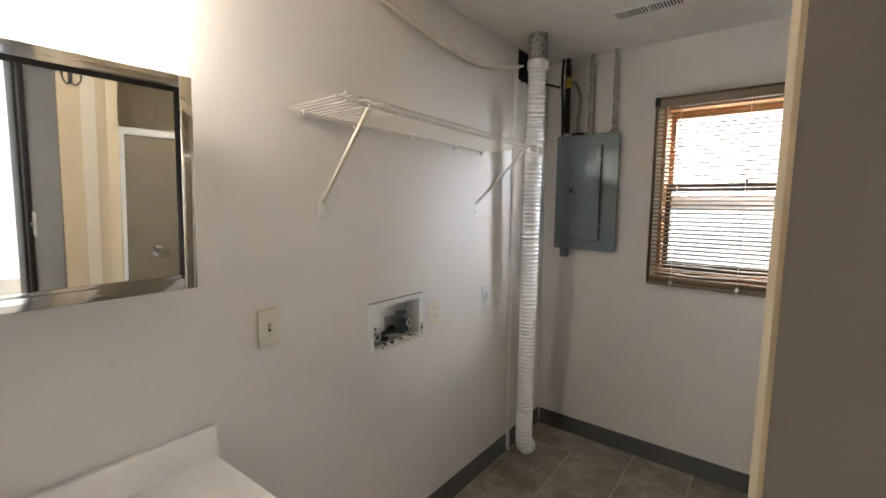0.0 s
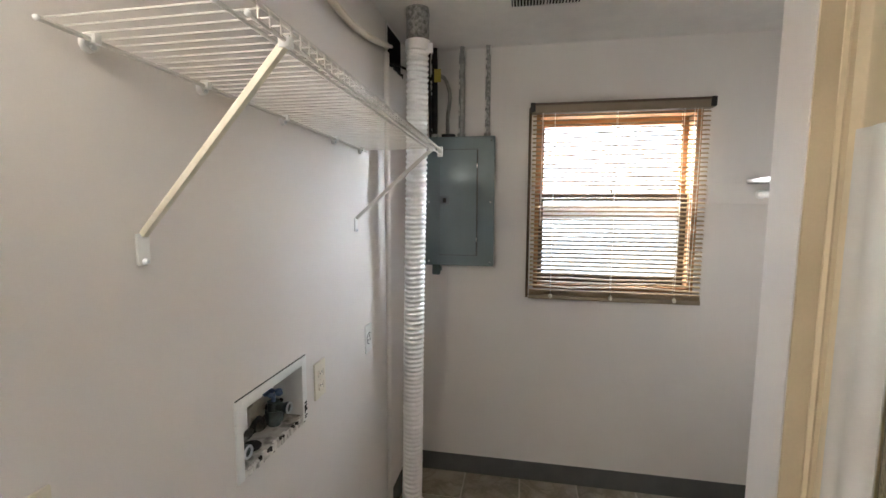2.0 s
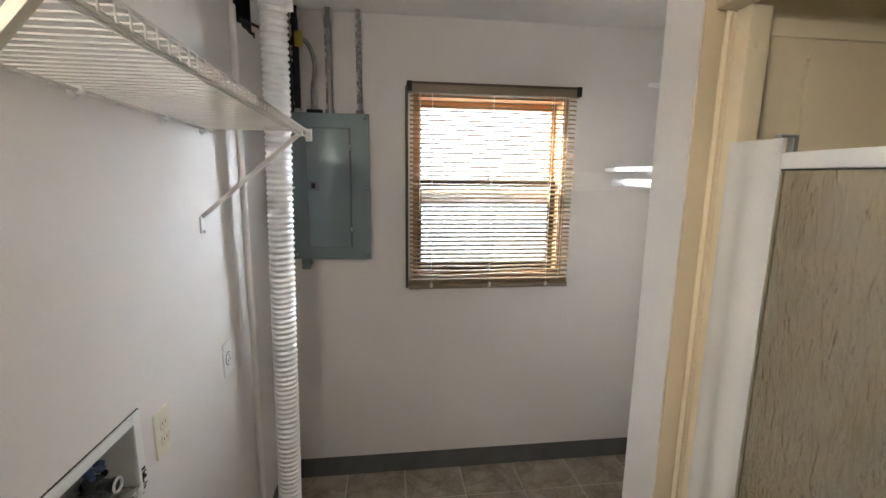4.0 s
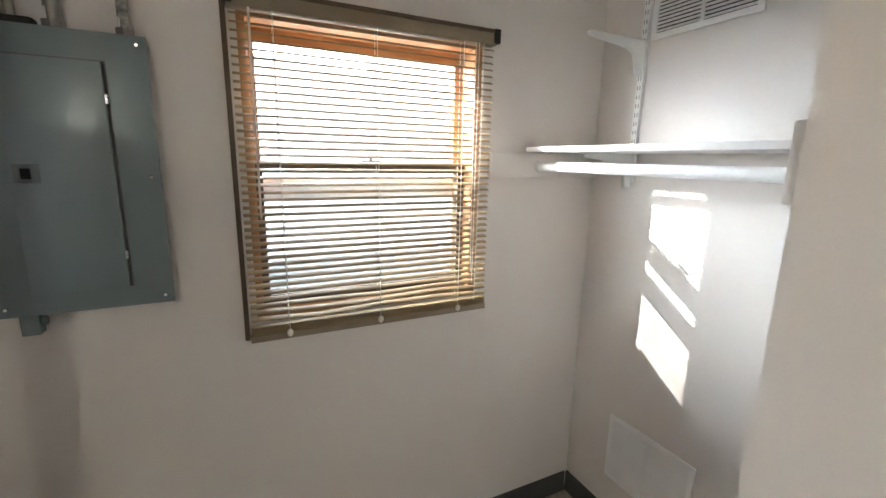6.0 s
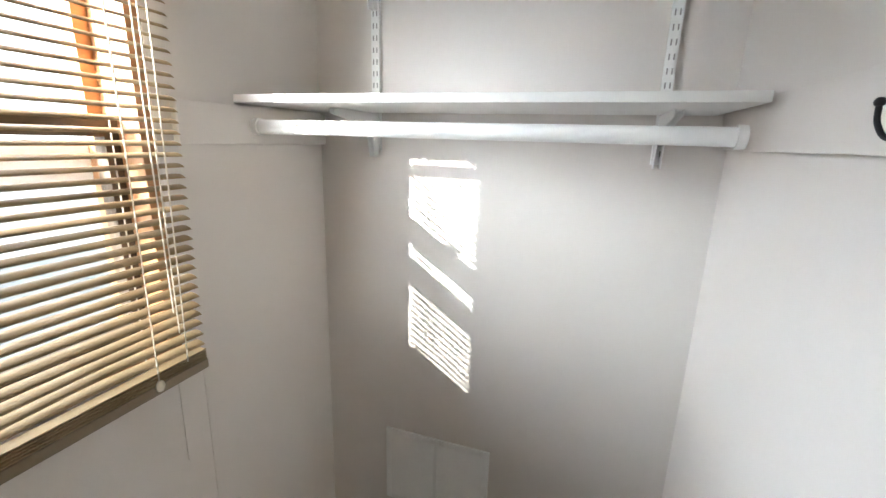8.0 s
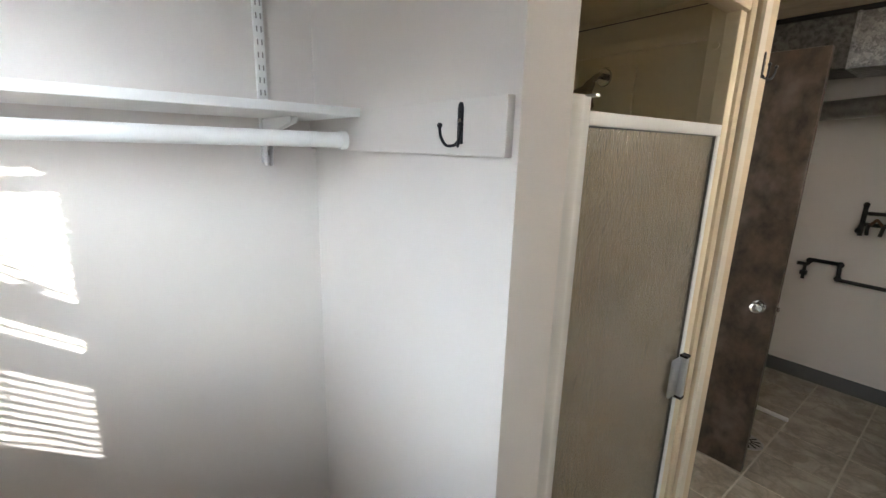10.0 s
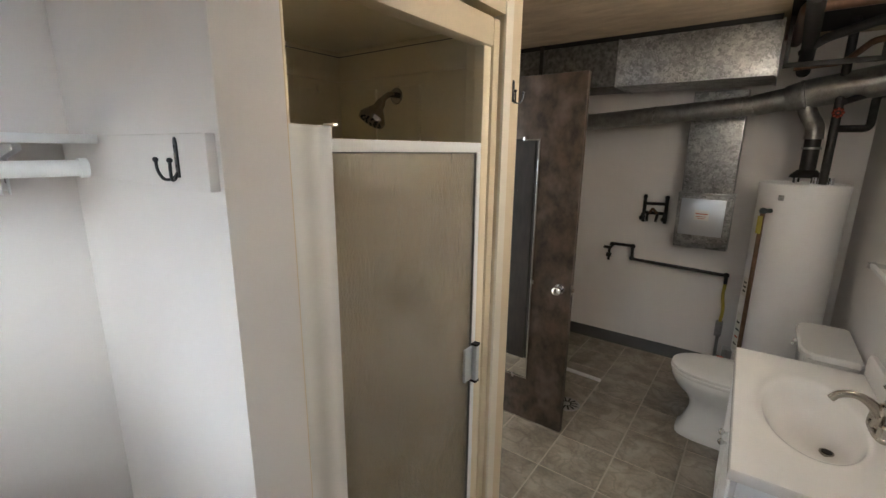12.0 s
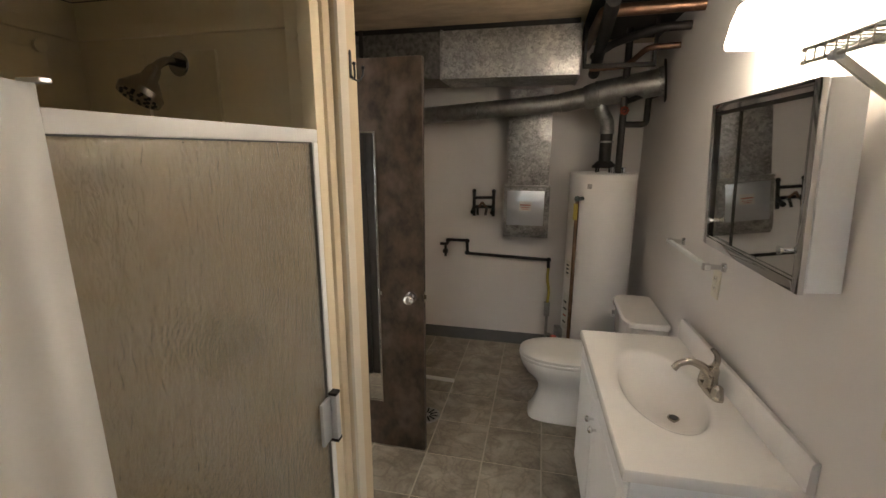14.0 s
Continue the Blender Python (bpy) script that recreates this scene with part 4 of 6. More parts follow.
spread("slat", first, [(x - xs[0], 0, 0) for x in xs[1:]], cv)

# ================= alcove =================


def grille(name, y0, y1, z0, z1, label, mullion, n, dark, lean):
    g = thing(name, (XR, (y0 + y1) / 2, z0), label, "vent")
    x = XR
    t = 0.02
    bm = boxes(((x - 0.008, y0, z0), (x - 0.0005, y0 + t, z1)), ((x - 0.008, y1 - t, z0), (x - 0.0005, y1, z1)), ((x - 0.008, y0 + t, z0), (x - 0.0005, y1 - t, z0 + t)), ((x - 0.008, y0 + t, z1 - t), (x - 0.0005, y1 - t, z1)), bevel=0.001)
    part("frame", bm, WHITE, g)
    part("backing", boxes(((x - 0.002, y0 + t, z0 + t), (x - 0.0004, y1 - t, z1 - t))), dark, g)
    if mullion:
        part("mullion", boxes(((x - 0.008, (y0 + y1) / 2 - 0.006, z0 + t), (x - 0.001, (y0 + y1) / 2 + 0.006, z1 - t))), WHITE, g)
    h = z1 - z0 - 2 * t
    m = Matrix.Translation((x - 0.006, (y0 + y1) / 2, z0 + t + h / n / 2)) @ Euler((0, radians(lean), 0)).to_matrix().to_4x4()
    bm = B()
    box(bm, (-0.0045, -(y1 - y0) / 2 + t, -0.0007), (0.0045, (y1 - y0) / 2 - t, 0.0007), 0, m)
    f = part("slat", bm, WHITE, g)
    spread("slat", f, [(0, 0, h * k / n) for k in range(1, n)], g)


grille("wall_vent", -0.612, -0.232, 0.255, 0.552, "white louvred return air grille low on the wall", True, 34, WHITE, -74)
grille("wall_vent", -0.600, -0.228, 2.030, 2.315, "white louvred air grille high on the wall", True, 20, DARK, 32)


def standard(y, z0, z1):
    s = thing("shelf_standard", (XR, y, z0), "white slotted steel shelf standard fixed to the wall", "shelf track", "alcove shelf standards")
    x = XR
    bm = boxes(((x - 0.003, y - 0.0125, z0), (x - 0.0005, y + 0.0125, z1)), ((x - 0.013, y - 0.0125, z0), (x - 0.003, y - 0.0105, z1)), ((x - 0.013, y + 0.0105, z0), (x - 0.003, y + 0.0125, z1)),
               ((x - 0.0145, y - 0.0125, z0), (x - 0.013, y + 0.0125, z1)))
    part("channel", bm, WHITE, s)
    bm = B()
    z = z0 + 0.02
    k = 0
    while z < z1 - 0.02:
        for dy in (-0.0055, 0.0055):
            box(bm, (x - 0.0152, y + dy - 0.0016, z), (x - 0.0144, y + dy + 0.0016, z + 0.014))
        z += 0.032
    part("slots", bm, SLOT, s, "two rows of grey slots")


def shelf_bracket(y, z, length, name="shelf_bracket"):
    """A stamped bracket, deep at the wall and tapering to its tip; z is its top."""
    b = thing(name, (XR - 0.015, y, z - 0.08), "white tapered steel shelf bracket", "bracket", "alcove brackets")
    prof = [(0.0, 0.0), (length, 0.0), (length + 0.004, -0.006), (length, -0.014), (0.075, -0.034), (0.045, -0.050), (0.034, -0.085), (0.026, -0.125), (0.0, -0.125)]
    bm = B()
    for s in (-1, 1):
        loft(bm, [[Vector((XR - 0.015 - u, y + yy, z + v)) for u, v in prof] for yy in (s * 0.0065, s * 0.0085)])
    box(bm, (XR - 0.015 - length, y - 0.0085, z - 0.002), (XR - 0.02, y + 0.0085, z))
    part("arm", bm, WHITE, b)
    return b


standard(-0.205, 1.525, 2.30)
standard(-0.985, 1.515, 2.30)
shelf_bracket(-0.205, 2.035, 0.26)
shelf_bracket(-0.205, 1.632, 0.23)
shelf_bracket(-0.985, 1.632, 0.23)
sh = thing("closet_shelf", (1.86, -0.55, 1.634), "white painted wooden closet shelf on brackets", "shelf")
part("board", boxes(((1.668, -1.100, 1.634), (XR - 0.016, -0.004, 1.653)), bevel=0.002), WHITE, sh)
rod = thing("closet_rod", (1.735, -0.55, 1.565), "white round closet rod under the shelf", "rod")
bm = B()
cyl(bm, (1.722, -1.083, 1.580), (1.722, -0.018, 1.580), 0.0175, seg=24)
part("tube", bm, WHITE, rod)
for y, s in ((-1.083, -1), (-0.022, 1)):
    bm = B()
    cyl(bm, (1.722, y, 1.580), (1.722, y + s * 0.004, 1.580), 0.021, seg=24)
    cyl(bm, (1.722, y - s * 0.012, 1.580), (1.722, y, 1.580), 0.0215, seg=24)
    part("socket", bm, WHITE, rod)
# cleats behind shelf and rod
cl = thing("shelf_cleat", (1.76, 0, 1.535), "white painted board under the shelf end", "board", "alcove cleats")
part("board", boxes(((1.500, -0.018, 1.537), (XR - 0.001, -0.0005, 1.627)), bevel=0.002), PAINT, cl)
cl2 = thing("shelf_cleat", (1.6, YP, 1.555), "pale painted hook board on the partition", "board", "alcove cleats")
part("board", boxes(((XF + 0.012, YP + 0.0005, 1.556), (XR - 0.001, YP + 0.018, 1.652)), bevel=0.002), PAINT, cl2)


def coat_hook(m, label):
    """Double coat hook; local z up, local y out from its wall."""
    h = new("coat_hook")
    h.matrix_basis = m
    h.empty_display_size = 0.03
    tagged(h, label, "hook", "coat hooks")

    def loc(n, bm, mt):
        o = link(n, bm, mt)
        o.parent = h
        o.matrix_basis = Matrix.Identity(4)
        return o
    bm = B()
    box(bm, (-0.009, 0, -0.038), (0.009, 0.004, 0.042), 0.003)
    ball(bm, (0, 0.002, 0.042), 0.009, (1, 0.3, 1), 12)
    loc("back_plate", bm, BRONZE)
    bm = B()
    box(bm, (-0.0045, 0.0036, 0.002), (0.0045, 0.0056, 0.016), 0.001)
    loc("name_plate", bm, NICKEL)
    for s in (-1, 1):
        bm = tube(B(), curve([(0, 0.004, -0.028), (s * 0.006, 0.012, -0.040), (s * 0.020, 0.024, -0.041), (s * 0.032, 0.030, -0.024), (s * 0.036, 0.031, -0.004)], 6), 0.0034, 10)
        ball(bm, (s * 0.036, 0.031, 0.001), 0.0062, seg=12)
        loc("arm", bm, BRONZE)
    for z in (-0.012, 0.030):
        bm = B()
        cyl(bm, (0, 0.003, z), (0, 0.006, z), 0.0035, 0.002, 10)
        loc("screw", bm, BLACK_IRON)
    return h


coat_hook(pose(1.326, YP + 0.018, 1.606) @ Matrix.Diagonal((0.8, 0.8, 0.8, 1)), "dark bronze double coat hook on a white board")
coat_hook(pose(1.212, -2.145, 1.820, 0, 0, 90) @ Matrix.Diagonal((0.8, 0.8, 0.8, 1)), "dark bronze double coat hook on the cream post")

# ================= shower =================
SX0, SX1, SY0, SY1 = 1.25, 1.998, -2.071, -1.269


def shower():
    s = thing("shower_stall", (1.6, -1.65, 0), "cream moulded shower stall with a framed obscure glass door", "shower")
    # pan and curb
    bm = boxes(((SX0, SY0, 0.0), (SX0 + 0.08, SY1, 0.13)), ((SX0 + 0.08, SY0, 0.0), (SX1, SY1, 0.05)), bevel=0.008)
    part("pan", bm, ACRYLIC, s)
    # moulded walls with raised panels
    pan = part("back_panel", boxes(((SX1, SY0, 0.05), (SX1 + 0.012, SY1, 2.02)), bevel=0.004), ACRYLIC, s)
    part("raised_panel", boxes(((SX1 - 0.008, SY0 + 0.10, 0.3), (SX1 + 0.002, -1.70, 1.86)), bevel=0.004), ACRYLIC, pan)
    part("raised_panel", boxes(((SX1 - 0.008, -1.60, 0.3), (SX1 + 0.002, SY1 - 0.10, 1.86)), bevel=0.004), ACRYLIC, pan)
    part("raised_panel", boxes(((SX1 - 0.010, SY0, 1.90), (SX1 + 0.002, SY1, 1.935)), bevel=0.004), ACRYLIC, pan)
    pan = part("side_panel", boxes(((SX0, SY0 - 0.004, 0.05), (SX1, SY0 + 0.004, 2.02)), bevel=0.004), ACRYLIC, s)
    part("raised_panel", boxes(((SX0 + 0.30, SY0, 0.3), (SX1 - 0.28, SY0 + 0.013, 1.86)), bevel=0.004), ACRYLIC, pan)
    part("raised_panel", boxes(((SX1 - 0.22, SY0, 0.3), (SX1 - 0.10, SY0 + 0.013, 1.86)), bevel=0.004), ACRYLIC, pan)
    part("raised_panel", boxes(((SX0 + 0.06, SY0, 1.90), (SX1, SY0 + 0.013, 1.935)), bevel=0.004), ACRYLIC, pan)
    pan = part("side_panel", boxes(((SX0, SY1 - 0.004, 0.05), (SX1, SY1 + 0.001, 2.02)), bevel=0.004), ACRYLIC, s)
    part("raised_panel", boxes(((SX0 + 0.2, SY1 - 0.013, 0.3), (SX1 - 0.15, SY1, 1.86)), bevel=0.004), ACRYLIC, pan)
    part("raised_panel", boxes(((SX0 + 0.06, SY1 - 0.013, 1.90), (SX1, SY1, 1.935)), bevel=0.004), ACRYLIC, pan)
    part("dome", boxes(((SX0 + 0.02, SY0, 2.02), (SX1 + 0.012, SY1, 2.034))), ACRYLIC, s)
    part("caulk_line", boxes(((SX0 + 0.06, SY0 + 0.004, 1.999), (SX1, SY0 + 0.006, 2.0015)), ((SX1 - 0.002, SY0, 1.999), (SX1, SY1, 2.0012))), RUBBER, s, "dark seam under the dome")
    # front frame of the moulding
    fr = part("front_frame", boxes(((SX0 - 0.026, SY0 + 0.0, 0.0), (SX0 + 0.03, SY0 + 0.040, 2.03)), ((SX0 + 0.010, SY1 - 0.010, 0.0), (SX0 + 0.035, SY1, 1.945)), ((SX0 - 0.026, SY0 + 0.040, 1.945), (SX0 + 0.03, SY1, 2.03)), bevel=0.010), CREAM, s)
    part("inner_jamb", boxes(((SX0 + 0.02, SY0 + 0.004, 0.1), (SX0 + 0.07, SY0 + 0.052, 1.97)), ((SX0 + 0.02, SY1 - 0.046, 0.1), (SX0 + 0.07, SY1 - 0.004, 1.97)), bevel=0.006), ACRYLIC, s)
    for y in (SY0 + 0.0525, SY1 - 0.0465):
        bm = B()
        d = 0.003 if y < -1.7 else -0.003
        cyl(bm, (SX0 + 0.045, y, 1.87), (SX0 + 0.045, y + d, 1.87), 0.010, seg=16)
        part("cap", bm, ACRYLIC, s)
    bm = B()
    cyl(bm, (SX1 - 0.02, SY0 + 0.12, 1.865), (SX1 - 0.008, SY0 + 0.12, 1.865), 0.016, seg=16)
    part("cap", bm, ACRYLIC, s)
    # door
    y0, y1, z0, z1, xd = -1.988, -1.421, 0.14, 1.652, 1.233

    def hung(bm):
        """The door hangs a little askew: its hinge side stands deeper."""
        for v in bm.verts:
            v.co.x += 0.0746 * (v.co.y + 1.988)
        return bm
    door = part("door_frame", hung(boxes(((xd, y0, z1 - 0.030), (xd + 0.026, y1, z1)), ((xd, y0, z0), (xd + 0.026, y0 + 0.018, z1 - 0.030)), ((xd, y0 + 0.018, z0), (xd + 0.026, y1, z0 + 0.03)), bevel=0.003)), WHITE, s, "white enamelled door frame")
    part("pane", hung(boxes(((xd + 0.010, y0 + 0.014, z0 + 0.02), (xd + 0.015, y1, z1 - 0.02)))), OBSCURE, door, "rain-textured obscure glass")
    part("seal", hung(boxes(((xd + 0.004, y0 + 0.018, z0 + 0.03), (xd + 0.010, y0 + 0.022, z1 - 0.03)), ((xd + 0.004, y0 + 0.022, z1 - 0.033), (xd + 0.010, y1, z1 - 0.03)))), RUBBER, door)
    bm = boxes(((xd - 0.020, -1.985, 0.822), (xd + 0.004, -1.966, 0.957)), ((xd - 0.004, -1.966, 0.827), (xd + 0.006, -1.920, 0.952)), bevel=0.003)
    part("handle", bm, ALU, door, "grey aluminium pull handle")
    for z in (0.956, 0.815):
        part("handle_end", boxes(((xd - 0.0205, -1.987, z), (xd + 0.002, -1.964, z + 0.008))), DARK, door)
    part("strike_post", boxes(((SX0 - 0.016, -2.032, 0.13), (SX0 + 0.02, -1.990, 1.945)), bevel=0.004), ACRYLIC, s)
    # folded vinyl panel on the hinge side
    bm = B()
    rings = []
    n = 40
    for zc in (0.13, 0.9, 1.678):
        ring = []
        for k in range(n + 1):
            u = k / n
            ring.append(Vector((1.276 - 0.010 * math.sin(u * math.pi) - 0.0035 * math.sin(u * 4.0 * math.pi), -1.286 - 0.135 * u, zc)))
        for k in range(n, -1, -1):
            u = k / n
            ring.append(Vector((1.2795 - 0.010 * math.sin(u * math.pi) - 0.0035 * math.sin(u * 4.0 * math.pi), -1.286 - 0.135 * u, zc)))
        rings.append(ring)
    loft(bm, rings)
    part("folding_panel", bm, WHITE_PLASTIC, s, "white ribbed vinyl hinge panel", sharp=60)
    part("top_clip", boxes(((1.262, -1.430, 1.678), (1.298, -1.416, 1.684)), ((1.288, -1.430, 1.650), (1.298, -1.416, 1.680)), bevel=0.001), ALU, s)
    # head, arm and valve
    bm = B()
    cyl(bm, (1.665, SY0 + 0.004, 1.827), (1.665, SY0 + 0.018, 1.827), 0.036, 0.028, 28)
    part("flange", bm, SATIN, s)
    part("shower_arm", tube(B(), curve([(1.664, SY0 + 0.01, 1.830), (1.662, SY0 + 0.05, 1.829), (1.656, SY0 + 0.085, 1.815), (1.652, SY0 + 0.110, 1.795)], 6), 0.0105, 14), SATIN, s)
    a, d = Vector((1.652, SY0 + 0.110, 1.795)), Vector((0.14, 0.45, -0.75)).normalized()
    bm = B()
    ball(bm, a, 0.016)
    cyl(bm, a, a + d * 0.028, 0.017, 0.020, 24)
    cyl(bm, a + d * 0.028, a + d * 0.066, 0.024, 0.050, 28)
    cyl(bm, a + d * 0.066, a + d * 0.082, 0.050, 0.048, 28)
    head = part("shower_head", bm, SATIN, s)
    bm = B()
    u = d.orthogonal().normalized()
    v = d.cross(u)
    for r, k in ((0.037, 13), (0.021, 8)):
        for i in range(k):
            an = 2 * math.pi * i / k
            c = a + d * 0.082 + (u * math.cos(an) + v * math.sin(an)) * r
            cyl(bm, c - d * 0.001, c + d * 0.0025, 0.0042, seg=8)
    part("nozzles", bm, DARK, head, "rings of dark spray nozzles")
    bm = B()
    cyl(bm, (1.645, SY0 + 0.010, 1.02), (1.645, SY0 + 0.018, 1.02), 0.085, 0.080, 32)
    cyl(bm, (1.645, SY0 + 0.018, 1.02), (1.645, SY0 + 0.075, 1.02), 0.028, 0.024, 20)
    part("valve", bm, NICKEL, s)


shower()

# ================= vanity =================


def vanity():
    x1, y0, y1, zt = 0.450, -3.040, -2.095, 0.772
    v = thing("vanity_cabinet", (0.22, -2.57, 0), "white vanity cabinet with two doors and nickel knobs", "cabinet")
    bx, by0, by1 = 0.424, y0 + 0.018, y1 - 0.018
    for nm, a, b in zip(("side", "side", "bottom", "face_frame", "back", "toe_kick"), *zip(*(((0.002, by0, 0.09), (bx, by0 + 0.016, zt - 0.032)), ((0.002, by1 - 0.016, 0.09), (bx, by1, zt - 0.032)), ((0.002, by0 + 0.016, 0.09), (bx, by1 - 0.016, 0.106)),
        ((bx - 0.018, by0 + 0.016, 0.106), (bx, by1 - 0.016, zt - 0.032)), ((0.002, by0 + 0.016, 0.106), (0.012, by1 - 0.016, zt - 0.032)), ((0.002, by0 + 0.01, 0.0), (bx - 0.06, by1 - 0.01, 0.09))))):
        part(nm, boxes((a, b)), WHITE, v)
    ym = (by0 + by1) / 2
    for a, b, yk in ((by0 + 0.012, ym - 0.002, ym - 0.035), (ym + 0.002, by1 - 0.012, ym + 0.035)):
        bm = boxes(((bx + 0.001, a, 0.11), (bx + 0.016, b, zt - 0.065)), bevel=0.004)
        box(bm, (bx + 0.014, a + 0.05, 0.16), (bx + 0.020, b - 0.05, zt - 0.115), 0.004)
        dr = part("door", bm, WHITE, v)
        bm = B()
        cyl(bm, (bx + 0.016, yk, 0.585), (bx + 0.030, yk, 0.585), 0.005, seg=12)
        ball(bm, (bx + 0.038, yk, 0.585), 0.013, (0.8, 1, 1), 16)
        part("knob", bm, CHROME, dr)
    # worktop with an integral oval bowl
    t = thing("washbasin", (0.235, -2.57, zt - 0.03), "glossy white cultured marble vanity top with an oval bowl", "sink")
    cx, cy, rx, ry = 0.228, -2.572, 0.140, 0.268
    n = 64
    bm = B()

    def rect(z, inset=0.0):
        out = []
        for k in range(n):
            a = 2 * math.pi * k / n
            c, s = math.cos(a), math.sin(a)
            hx = (x1 - inset - cx) if c > 0 else (cx - 0.0 - 0.001)
            hy = (y1 - inset - cy) if s > 0 else (cy - y0 - inset)
            q = min(hx / abs(c) if abs(c) > 1e-6 else 9, hy / abs(s) if abs(s) > 1e-6 else 9)
            out.append(Vector((cx + c * q, cy + s * q, z)))
        # true corners
        for px, py in ((x1 - inset, y1 - inset), (x1 - inset, y0 + inset), (0.001, y1 - inset), (0.001, y0 + inset)):
            i = min(range(n), key=lambda j: (out[j].x - px) ** 2 + (out[j].y - py) ** 2)
            out[i] = Vector((px, py, z))
        return out
    rings = [rect(zt - 0.032), rect(zt - 0.006), rect(zt, 0.005)]
    for f, dz in ((1.16, 0.0), (1.10, -0.001), (1.05, -0.004), (1.0, -0.010), (0.96, -0.022), (0.90, -0.045), (0.80, -0.075), (0.66, -0.100), (0.48, -0.116), (0.28, -0.124), (0.10, -0.127)):
        rings.append(oval(cx - 0.06 * (1 - f), cy, zt + dz, rx * f, ry * f, n))
    loft(bm, rings, cap=False)
    bm.faces.ensure_lookup_table()
    part("worktop", bm, MARBLE, t, sharp=50)
    bm = B()
    prof = [(0.001, zt - 0.004), (0.021, zt - 0.004), (0.022, zt + 0.006), (0.020, zt + 0.076), (0.017, zt + 0.084), (0.013, zt + 0.088), (0.001, zt + 0.088)]
    loft(bm, [[Vector((u, y, w)) for u, w in prof] for y in (y0 + 0.002, y0 + 0.006, y1 - 0.006, y1 - 0.002)])
    part("backsplash", bm, MARBLE, t)
    bm = B()
    dz = zt - 0.127
    cyl(bm, (cx - 0.060, cy, dz - 0.004), (cx - 0.060, cy, dz + 0.004), 0.023, 0.020, 24)
    dn = part("drain", bm, NICKEL, t)
    bm = B()
    cyl(bm, (cx - 0.060, cy, dz + 0.003), (cx - 0.060, cy, dz + 0.0055), 0.015, seg=20)
    part("drain_hole", bm, DARK, dn)
    # faucet
    f = thing("faucet", (0.062, cy, zt), "brushed nickel single-lever bathroom faucet", "faucet")
    bm = B()
    loft(bm, [oval(0.062, cy, zt + a, 0.026 * b, 0.082 * b, 32, 2.6) for a, b in ((0.0, 1.0), (0.008, 1.0), (0.014, 0.93), (0.017, 0.80))])
    part("deck_plate", bm, NICKEL, f)
    bm = B()
    loft(bm, [oval(0.062, cy, zt + a, b, b, 24) for a, b in ((0.014, 0.026), (0.035, 0.0215), (0.060, 0.020), (0.078, 0.022), (0.090, 0.018), (0.096, 0.009))])
    part("body", bm, NICKEL, f)
    sp = curve([(0.064, cy, zt + 0.050), (0.095, cy, zt + 0.088), (0.135, cy, zt + 0.104), (0.172, cy, zt + 0.094), (0.190, cy, zt + 0.072)], 7)
    part("spout", tube(B(), sp, [0.019 - 0.007 * min(1, i / 14) for i in range(len(sp))], 18), NICKEL, f)
    lv = curve([(0.060, cy, zt + 0.088), (0.052, cy, zt + 0.115), (0.058, cy, zt + 0.140), (0.074, cy, zt + 0.158)], 6)
    part("lever", tube(B(), lv, [0.013 - 0.006 * i / len(lv) for i in range(len(lv))], 14), NICKEL, f)
    for s in (-1, 1):
        bm = B()
        loft(bm, [oval(0.062, cy + s * 0.055, zt + a, b, b, 20) for a, b in ((0.010, 0.021), (0.030, 0.019), (0.044, 0.016), (0.050, 0.008))])
        part("side_cap", bm, NICKEL, f)
    # the whole unit stands slightly skew to the wall
    turn = Matrix.Translation((0, y1, 0)) @ Euler((0, 0, radians(2.0))).to_matrix().to_4x4() @ Matrix.Translation((0, -y1, 0))
    for o in (v, t, f):
        o.matrix_basis = turn @ o.matrix_basis


vanity()


